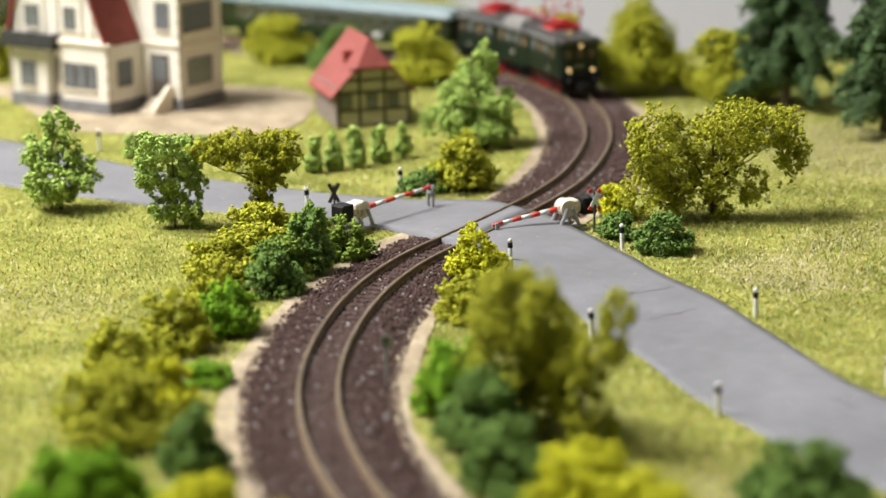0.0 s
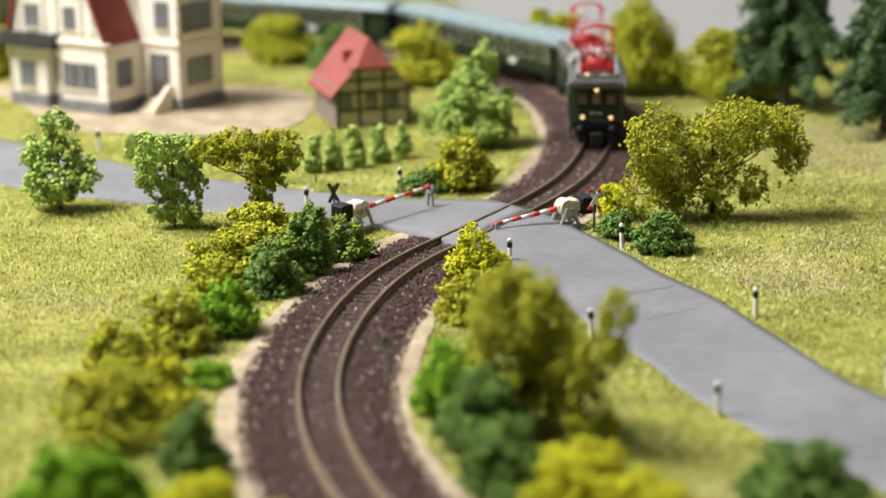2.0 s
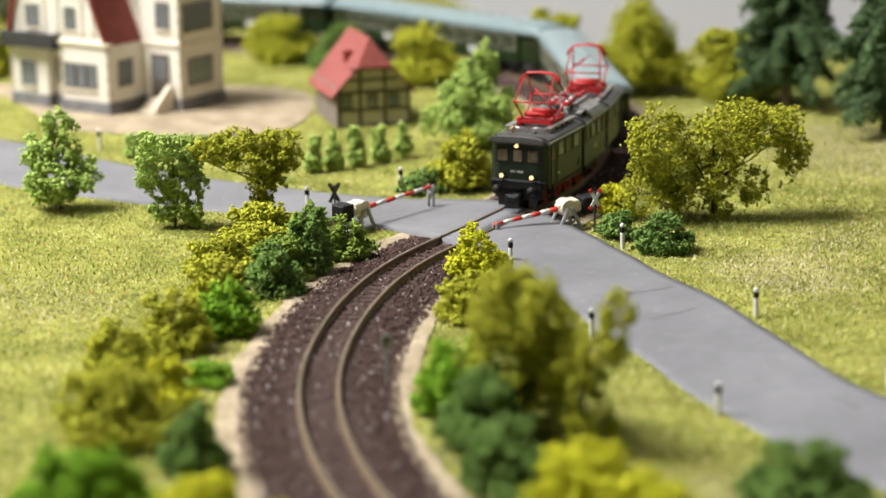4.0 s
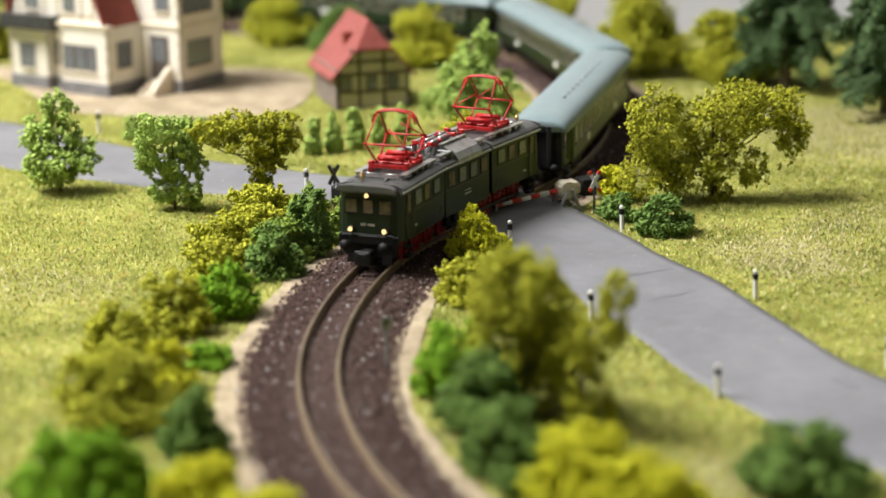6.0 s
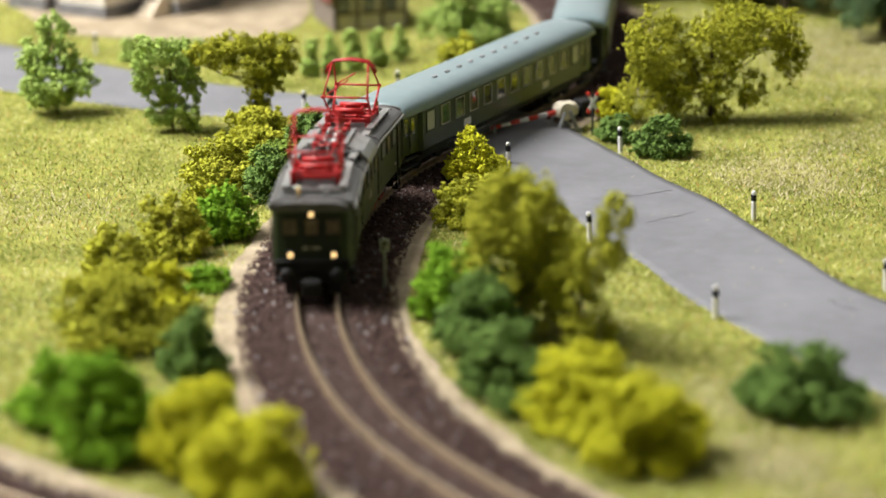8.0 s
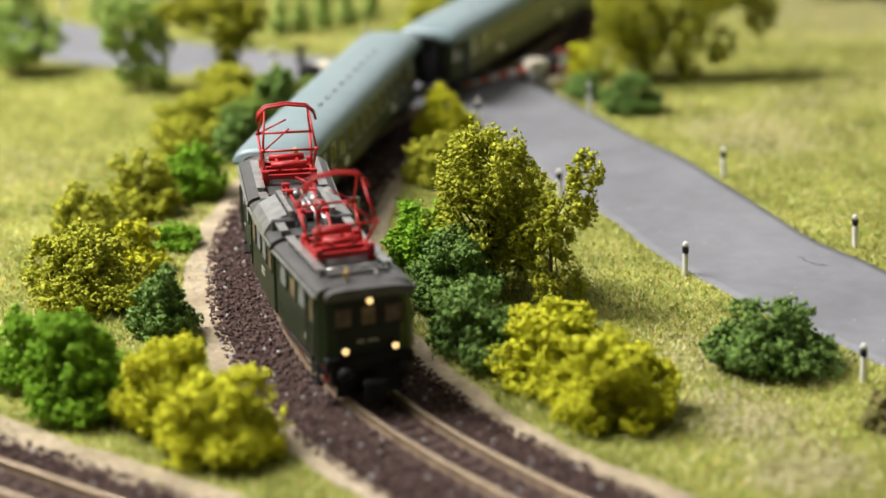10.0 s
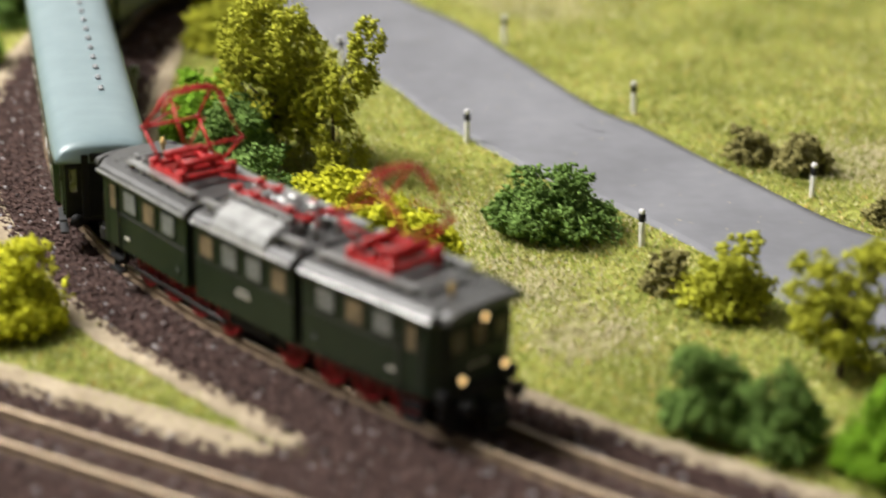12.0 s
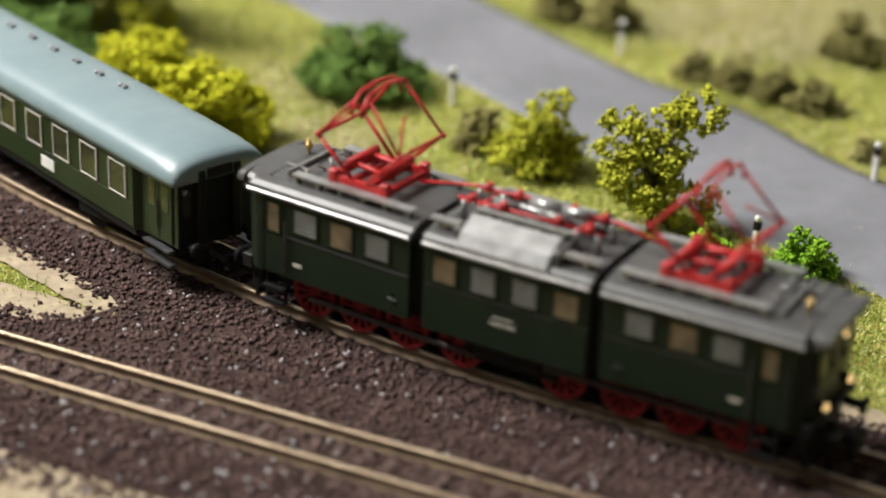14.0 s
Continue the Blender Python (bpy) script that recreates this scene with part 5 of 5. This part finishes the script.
    part("coupling", boxes((L - 1, -1.5, 3.2, L + 5.0, 1.5, 5.0), (L + 3.6, -2.3, 1.4, L + 4.8, 2.3, 5.4), bev=0.3), M["black"], s, "chunky black model coupling")
    part("railing", tubes(0.18, [(L + 0.9, -7.8, 9.2), (L + 0.9, 7.8, 9.2)], [(L + 0.9, -7.8, 9.2), (L + 0.9, -7.8, 6.8)], [(L + 0.9, 7.8, 9.2), (L + 0.9, 7.8, 6.8)], n=5), M["black"], s)
    part("rail_guard", boxes((L - 0.8, -6.4, 0.8, L - 0.2, -3.6, 3.2), (L - 0.8, 3.6, 0.8, L - 0.2, 6.4, 3.2)), M["black"], s)
    part("frame", boxes((-6.0, -3.6, 2.6, L - 2, 3.6, FLOOR), (-8.0, -5.2, 6.6, L - 3, 5.2, FLOOR), bev=0.3), M["black"], s, "black bogie frame")
    wheels = []
    for x in (-6.4, 3.4, 12.2, 21.0):
        for y in (-5.0, 5.0):
            wheels.append(spoked_wheel(s, x, y, 3.9, y))
    rods = []
    for y in (-6.3, 6.3):
        rods.append(part("side_rod", boxes((-8.2, y - 0.25, -0.45, 22.8, y + 0.25, 0.45), bev=0.15), M["steel"], s, "steel side rod"))
    pantograph(s, 12.9)
    part("whistle", tube(tube(bmesh.new(), [(28.6, -3.0, EAVE + 1.8), (28.6, -3.0, EAVE + 4.4)], 0.35, 8), [(28.6, -3.0, EAVE + 3.0), (28.6, -3.0, EAVE + 3.8)], 0.6, 8), M["brass"], s, "brass whistle", True)
    part("roof_rail", tubes(0.2, [(22.0, -5.6, EAVE + 1.7), (23.4, -4.6, EAVE + 3.0), (23.4, -1.6, EAVE + 3.0), (22.4, -0.8, EAVE + 2.2)], [(22.0, 5.6, EAVE + 1.7), (23.4, 4.6, EAVE + 3.0), (23.4, 1.6, EAVE + 3.0), (22.4, 0.8, EAVE + 2.2)], n=5), M["trim"], s, "bright bent roof rail", True)
    part("roof_bar", boxes((25.6, -6.0, EAVE + 2.0, 26.0, 6.0, EAVE + 2.9), (24.4, 3.0, EAVE + 2.1, 28.0, 3.5, EAVE + 2.7)), M["alu"], s)
    return s, wheels, rods


def locomotive():
    t = thing("locomotive", "dark green three-section electric model locomotive with raised red pantographs", "locomotive")
    L = 13.7
    m = bmesh.new()
    box(m, -L, -HALF, FLOOR - 0.8, L, HALF, EAVE, 0.3)
    part("middle_body", m, M["locgreen"], t, "dark green middle section")
    r = extrude(bmesh.new(), roof_outline(HALF, EAVE, 2.1), -L, L)
    part("middle_roof", r, M["locroof"], t, "grey roof of the middle section")
    part("gutter", boxes((-L, -HALF - 0.85, EAVE - 0.15, L, -HALF - 0.4, EAVE + 0.4), (-L, HALF + 0.4, EAVE - 0.15, L, HALF + 0.85, EAVE + 0.4), bev=0.15), M["alu"], t, "bright metal roof edge")
    for y in (-1, 1):
        v = extrude(bmesh.new(), [(y * 10.1, EAVE - 0.2), (y * 9.7, EAVE + 1.2), (y * 8.4, EAVE + 2.9), (y * 5.0, EAVE + 4.5), (y * 4.0, EAVE + 2.0), (y * 8.0, EAVE + 0.2)], -8.0, 6.6)
        part("roof_hatch", v, M["alu"], t, "bright grey sloping roof hatch")
        part("roof_walkway", boxes((-13.8, y * 6.8 - 0.9, EAVE + 3.0, -9, y * 6.8 + 0.9, EAVE + 3.4), (8, y * 6.8 - 0.9, EAVE + 3.0, 13.8, y * 6.8 + 0.9, EAVE + 3.4), (-12, y * 6.8 - 0.4, EAVE + 1, -11, y * 6.8 + 0.4, EAVE + 3.2), (11, y * 6.8 - 0.4, EAVE + 1, 12, y * 6.8 + 0.4, EAVE + 3.2)), M["alu"], t, "grey roof walkway")
    part("switchgear", boxes((-5, -3, EAVE + 2.2, 5, 3, EAVE + 4.6), (-9, -2, EAVE + 2.2, -6, 2, EAVE + 4.0), bev=0.4), M["locroof"], t, "grey roof housing")
    for y in (-1, 1):
        part("roof_plank", boxes((-7.8, y * 4.3 - 0.5, EAVE + 4.9, 7.4, y * 4.3 + 0.5, EAVE + 5.3), *[(q - 0.3, y * 4.3 - 0.35, EAVE + 3.4, q + 0.3, y * 4.3 + 0.35, EAVE + 5.0) for q in (-7, -2.2, 2.2, 6.6)]), M["alu"], t, "grey plank along the roof")
        part("hatch_end", boxes((6.7, y * 6.0 - 2.4, EAVE + 0.6, 8.2, y * 6.0 + 2.4, EAVE + 3.8), (-9.4, y * 6.0 - 2.2, EAVE + 0.6, -8.1, y * 6.0 + 2.2, EAVE + 3.2), bev=0.3), M["locroof"], t, "dark grey stepped end of the hatch")
    for q, (x0, x1, y, r) in enumerate(((-2.0, 2.6, 1.6, 0.95), (3.2, 7.4, 1.8, 0.8), (-6.2, -2.8, -1.2, 0.7), (1.0, 5.4, -1.0, 0.6))):
        part("air_tank", tube(bmesh.new(), [(x0, y, EAVE + 5.4), (x1, y, EAVE + 5.4)], r, 10), M["alu"], t, "silver roof tank", True)
    part("pipe", tubes(0.2, [(-8.6, 0.4, EAVE + 2.4), (-8.2, 0.4, EAVE + 5.0), (8.6, 0.4, EAVE + 5.0), (9.2, 0.4, EAVE + 2.4)], [(-12.8, -3.6, EAVE + 2.6), (-9.5, -1.8, EAVE + 4.4), (-5.5, -1.8, EAVE + 5.0)], [(12.8, 3.6, EAVE + 2.6), (9.5, 1.8, EAVE + 4.4), (5.5, 1.8, EAVE + 5.0)], n=5), M["trim"], t, "thin silver roof pipes", True)
    for x in (-9.6, -4.5, 4.5, 9.6):
        part("busbar_clamp", boxes((x - 0.45, -3.2, EAVE + 5.0, x + 0.45, -1.6, EAVE + 6.2), (x - 0.45, 1.6, EAVE + 5.0, x + 0.45, 3.2, EAVE + 6.2), bev=0.15), M["red"], t, "red clamp on the high-voltage bar")
    for x in (-11, -7, 7.5, 11):
        for y in (-2.4, 2.4):
            part("insulator", tube(bmesh.new(), [(x, y, EAVE + 2), (x, y, EAVE + 5)], 0.7, 8, 0.5), M["alu"], t, "", True)
    part("busbar", tubes(0.26, [(-20, 1.6, EAVE + 4.2), (-12, 2.4, EAVE + 5.3), (-7, 2.4, EAVE + 5.3), (0, 2.0, EAVE + 6.0), (7, 2.4, EAVE + 5.3), (12, 2.4, EAVE + 5.3), (20, 1.6, EAVE + 4.2)], [(-12, -2.4, EAVE + 5.2), (12, -2.4, EAVE + 5.2)], [(-8, -3.5, EAVE + 5.0), (-8, 3.5, EAVE + 5.0)], [(8, -3.5, EAVE + 5.0), (8, 3.5, EAVE + 5.0)]), M["red"], t, "red high-voltage bars", True)
    for x, mat, name, label in ((-10.0, "cab", "window", "window with tan interior"), (-3.4, "louvre", "louvre", "pale louvred grille"), (3.4, "louvre", "louvre", "pale louvred grille"), (10.0, "cab", "window", "window with tan interior")):
        side_pane(t, x, 3.8, 15.0, 19.0, mat, name, label)
    for y in (-1, 1):
        part("number_bars", boxes(*[(-2.0 + q * 0.52, min(y * HALF, y * (HALF + 0.1)), 10.6, -1.7 + q * 0.52, max(y * HALF, y * (HALF + 0.1)), 11.2) for q in range(8)], (-1.6, min(y * HALF, y * (HALF + 0.1)), 11.8, 1.6, max(y * HALF, y * (HALF + 0.1)), 12.0)), M["frame"], t, "pale bars in place of the running number")
        part("waist_line", boxes((-L + 0.2, y * HALF - 0.05, 14.0, L - 0.2, y * HALF + 0.14, 14.3)), M["dark"], t)
    for x in (-1, 1):
        g = bmesh.new()
        for q in range(3):
            box(g, x * (L + 1.2) - 1.6 + q * 1.1, -8.0, FLOOR, x * (L + 1.2) - 0.9 + q * 1.1, 8.0, EAVE + 0.6, 0.2)
        box(g, x * (L + 1.2) - 1.4, -7.6, FLOOR, x * (L + 1.2) + 1.4, 7.6, EAVE + 0.2)
        part("bellows", g, M["black"], t, "black bellows between the sections")
    part("underframe", boxes((-8, -6.5, 2.4, 8, 6.5, 8.0), (-5.5, -7.6, 3.6, 5.5, 7.6, 7.4), bev=0.4), M["black"], t, "black equipment boxes under the body")
    fs, fw, fr = end_section(t, "front_section", 1)
    rs, rw, rr = end_section(t, "rear_section", -1)
    return t, fs, fw, fr, rs, rw, rr


COACH = 127.0


def coach():
    t = thing("passenger_coach", "dark green express coach with a pale blue-grey roof", "railway coach")
    H, L, f, e = 8.9, COACH / 2, 5.9, 17.6
    v = 11.0
    part("body", box(bmesh.new(), -L + v, -H, f, L - v, H, e, 0.3), M["coachgreen"], t, "dark green coach side")
    r = bmesh.new()
    rows = []
    xs = [-L - 0.4, -L + 0.2, -L + 2, -L + 6, -L + 14, 0, L - 14, L - 6, L - 2, L - 0.2, L + 0.4]
    drop = [2.6, 1.5, 0.8, 0.25, 0, 0, 0, 0.25, 0.8, 1.5, 2.6]
    out = []
    n = 16
    for k in range(n + 1):
        a = math.pi * k / n
        c = math.cos(a)
        out.append(((H + 0.5) * abs(c) ** 0.7 * (1 if c >= 0 else -1), 4.7 * math.sin(a) ** 0.85))
    for x, d in zip(xs, drop):
        rows.append([r.verts.new((x, y * (1 - d * 0.035), e - 0.4 + z * (1 - d / 6.5))) for y, z in out])
    for u, w in zip(rows, rows[1:]):
        for k in range(n):
            r.faces.new((u[k], w[k], w[k + 1], u[k + 1]))
        r.faces.new((u[0], u[-1], w[-1], w[0]))
    r.faces.new(rows[0])
    r.faces.new(rows[-1][::-1])
    bmesh.ops.recalc_face_normals(r, faces=r.faces)
    roof = part("roof", r, M["coachroof"], t, "pale blue-grey arched roof", True)
    for k in range(10):
        x = L - 31 - k * 7.4
        part("roof_vent", boxes((x - 1.0, 1.6, e + 3.3, x - 0.1, 2.7, e + 4.9), (x + 0.2, 1.6, e + 3.3, x + 1.0, 2.7, e + 4.9), bev=0.25), M["grey"], roof, "small grey twin roof vent")
    # end vestibules, narrower than the body, with doors
    for s in (-1, 1):
        b = bmesh.new()
        plan = [(L - v, -H), (L - v + 0.8, -H + 1.1), (L - 0.8, -H + 1.6), (L - 0.8, H - 1.6), (L - v + 0.8, H - 1.1), (L - v, H)]
        lo, hi = [b.verts.new((s * x, y, f)) for x, y in plan], [b.verts.new((s * x, y, e)) for x, y in plan]
        for i in range(len(plan)):
            b.faces.new((lo[i - 1], lo[i], hi[i], hi[i - 1]))
        b.faces.new(hi)
        b.faces.new(lo[::-1])
        bmesh.ops.recalc_face_normals(b, faces=b.faces)
        part("vestibule", b, M["coachgreen"], t, "narrower green end vestibule")
        part("end_wall", boxes((s * (L - 0.9) - 0.2, -H + 1.9, f + 0.2, s * (L - 0.9) + 0.3, H - 1.9, e)), M["black"], t, "black coach end")
        part("gangway", boxes((s * (L - 0.4) - 0.7, -4.2, f, s * (L - 0.4) + 1.0, -2.6, e + 1.4), (s * (L - 0.4) - 0.7, 2.6, f, s * (L - 0.4) + 1.0, 4.2, e + 1.4), (s * (L - 0.4) - 0.7, -2.6, e - 0.4, s * (L - 0.4) + 1.0, 2.6, e + 1.6), bev=0.3), M["black"], t, "black rubber gangway")
        for y in (-1, 1):
            x = s * (L - 5.6)
            yy = y * (H - 1.35)
            d = part("door", boxes((x - 3.6, yy - 0.15, f + 0.3, x - 0.15, yy + 0.15, e - 1.0), (x + 0.15, yy - 0.15, f + 0.3, x + 3.6, yy + 0.15, e - 1.0)), M["coachgreen"], t, "green double door")
            part("door_window", boxes((x - 2.8, yy - 0.25, 11.5, x - 1.0, yy + 0.25, 16.0), (x + 1.0, yy - 0.25, 11.5, x + 2.8, yy + 0.25, 16.0)), M["pane"], d, "tall narrow door pane")
            part("handrail", tubes(0.16, [(x, yy + y * 0.5, 8), (x, yy + y * 0.5, 13)], n=5), M["steel"], d)
            part("footboard", boxes((x - 4.0, y * 7.6 - 0.8, 2.4, x + 4.0, y * 7.6 + 0.8, 2.9), (x - 3.6, y * 7.8 - 0.7, 4.8, x + 3.6, y * 7.8 + 0.7, 5.2)), M["dark"], t)
            part("end_window", boxes((s * (L - 0.7) - 0.15, y * 5.7 - 0.7, 11.2, s * (L - 0.7) + 0.15, y * 5.7 + 0.7, 15.8)), M["pane"], t, "narrow end window")
            part("buffer", tube(tube(bmesh.new(), [(s * (L - 0.6), y * 5.4, 6.2), (s * (L + 1.6), y * 5.4, 6.2)], 0.6, 8), [(s * (L + 1.6), y * 5.4, 6.2), (s * (L + 2.1), y * 5.4, 6.2)], 1.3, 12), M["black"], t, "black buffer", True)
        part("coupling", boxes((s * (L + 1.2) - 2.6, -1.2, 3.0, s * (L + 1.2) + 2.6, 1.2, 4.8), bev=0.3), M["black"], t, "black model coupling")
    n = 12
    for k in range(n):
        x = -L + v + 4.6 + k * (COACH - 2 * v - 9.2) / (n - 1)
        w, z0, z1 = 4.6, 11.0, 16.2
        for s in (-1, 1):
            end = s > 0 and k in (0, n - 1)
            y0, y1 = s * H - 0.12, s * H + 0.12
            g = part("window", boxes((x - w / 2, y0, z0, x + w / 2, y1, z1)), M["pale" if end else "pane"], t, "frosted pale window" if end else "")
            fr = bmesh.new()
            y0, y1 = s * H - 0.25, s * H + 0.25
            q = 0.22
            for b in ((x - w / 2 - q, y0, z0 - q, x - w / 2, y1, z1 + q), (x + w / 2, y0, z0 - q, x + w / 2 + q, y1, z1 + q), (x - w / 2, y0, z1, x + w / 2, y1, z1 + q), (x - w / 2, y0, z0 - q, x + w / 2, y1, z0)):
                box(fr, *b)
            part("window_frame", fr, M["frame" if not end else "coachgreen"], g, "pale window frame")
    for s in (-1, 1):
        for x in (-26, 26):
            part("destination_plate", boxes((x - 2.2, s * H - 0.14, 7.4, x + 1.9, s * H + 0.14, 9.4)), M["white"], t, "small white plate under the windows")
        part("waist_line", boxes((-L + v + 0.3, s * H - 0.05, 10.2, L - v - 0.3, s * H + 0.13, 10.4)), M["dark"], t)
        part("sole_bar", boxes((-L + v, s * 8.2 - 0.4, 4.8, L - v, s * 8.2 + 0.4, 5.9)), M["black"], t)
    part("underframe", boxes((-12, -6, 3.0, 12, 6, 5.7), (-L + 2, -4.5, 4.6, L - 2, 4.5, 5.9), bev=0.3), M["black"], t, "black underframe")
    bogies = []
    for s in (-1, 1):
        b = bmesh.new()
        for y in (-6.0, 6.0):
            box(b, -10, y - 0.8, 2.6, 10, y + 0.8, 4.8, 0.3)
        box(b, -2, -6, 2.8, 2, 6, 5.0, 0.3)
        for x in (-7, 7):
            for y in (-4.8, 4.8):
                tube(b, [(x, y - 0.6, 3.1), (x, y + 0.6, 3.1)], 3.1, 18)
            tube(b, [(x, -5, 3.1), (x, 5, 3.1)], 0.5, 6)
        bg = part("bogie", b, M["black"], t, "black four-wheel bogie")
        bg.matrix_basis = mm(s * 43, 0, 0)
        bogies.append(bg)
    return t, bogies


# ---- motion of the train ----
def front_at(t):
    """Where the locomotive's front is, mm along the main track."""
    return 477.3 + 47.118 * t + 0.751 * t ** 2 - 0.1241 * t ** 3 + 0.004885 * t ** 4 - 0.33 * max(0.0, t - 11.0) ** 2


def chord(a, b):
    """Plan point and heading of the line from track point b to track point a."""
    p, q = rail_point(a), rail_point(b)
    d = p - q
    return p, math.degrees(math.atan2(d[1], d[0]))


def loco_poses(s):
    p, hf = chord(s - 10, s - 38)
    df = np.array((math.cos(radians(hf)), math.sin(radians(hf))))
    nf = p - df * 22.7
    p, hr = chord(s - 84.9, s - 56.9)
    dr = np.array((math.cos(radians(hr)), math.sin(radians(hr))))
    nr = p - dr * 22.7
    c = (nf + nr) / 2
    hm = math.degrees(math.atan2(nf[1] - nr[1], nf[0] - nr[0]))
    mid = mm(c[0], c[1], RAIL_TOP, 0, 0, hm)
    inv = mid.inverted()
    return mid, inv @ mm(nf[0], nf[1], RAIL_TOP, 0, 0, hf), inv @ mm(nr[0], nr[1], RAIL_TOP, 0, 0, hr)


LOCO, F_SEC, F_WHEELS, F_RODS, R_SEC, R_WHEELS, R_RODS = (None,) * 7
COACHES = []
FIRST_COACH = 104.0
PITCH = COACH + 5.5


def train():
    global LOCO, F_SEC, F_WHEELS, F_RODS, R_SEC, R_WHEELS, R_RODS
    LOCO, F_SEC, F_WHEELS, F_RODS, R_SEC, R_WHEELS, R_RODS = locomotive()
    c, b = coach()
    tagged(c, group="coaches of the train")
    COACHES.append((c, b))
    for k in range(3):
        d = copy_thing(c, Matrix.Identity(4))
        COACHES.append((d, [o for o in d.children if o.name.startswith("bogie")]))


def motions():
    coarse = [k * 0.5 for k in range(29)]
    fine = [k / 10 for k in range(141)]
    rows = {t: loco_poses(front_at(t)) for t in coarse}
    walk(LOCO, [(t, rows[t][0]) for t in coarse])
    walk(F_SEC, [(t, rows[t][1]) for t in coarse])
    walk(R_SEC, [(t, rows[t][2]) for t in coarse])
    for wheels, rods, sign in ((F_WHEELS, F_RODS, 1), (R_WHEELS, R_RODS, -1)):
        def turned(t):
            return math.degrees((front_at(t) - front_at(0)) / 3.9) * sign
        for w in wheels:
            x, y, z = w.matrix_basis.translation / K
            walk(w, [(t, mm(x, y, z, 0, turned(t), 0)) for t in fine])
        for r in rods:
            y = 6.3 if r is rods[1] else -6.3
            walk(r, [(t, mm(1.56 * math.cos(radians(turned(t))), 0, 3.9 - 1.56 * math.sin(radians(turned(t))))) for t in fine])
    for k, (c, bogies) in enumerate(COACHES):
        def at_time(t):
            m = front_at(t) - FIRST_COACH - COACH / 2 - k * PITCH
            p, h = chord(m + 43, m - 43)
            q = (p + rail_point(m - 43)) / 2
            return m, mm(q[0], q[1], RAIL_TOP, 0, 0, h), h
        walk(c, [(t, at_time(t)[1]) for t in coarse])
        for b in bogies:
            sgn = 1 if b.matrix_basis.translation.x > 0 else -1
            out = []
            for t in coarse:
                m, _, h = at_time(t)
                turn = chord(m + sgn * 43 + 7, m + sgn * 43 - 7)[1] - h
                out.append((t, mm(sgn * 43, 0, 0, 0, 0, (turn + 180) % 360 - 180)))
            walk(b, out)


# ---- the place ----
room()
ground()
sands()
ballast()
road()
plants()
delineators()
barrier(-25.0, 634.6, 49, 33, 1.2)
barrier(36.7, 633.3, 207, 24.5, -2.2)
warning_cross(-32.6, 641.0, 200, True)
warning_cross(45.1, 629.0, 10, False)
distance_board(-13.5, 484.0)
villa()
shed()
train()
crossing_planks()
turf_blades()
track("railway_track", MAIN[MAIN[:, 0] > -560], 1.0, "curving model railway track on dark ballast", lambda x, y: y < 900 and y > 150 and x < 200)
track("second_railway_track", SIDE, 0.4, "second model railway track beside the first", lambda x, y: 150 < y < 440)
motions()
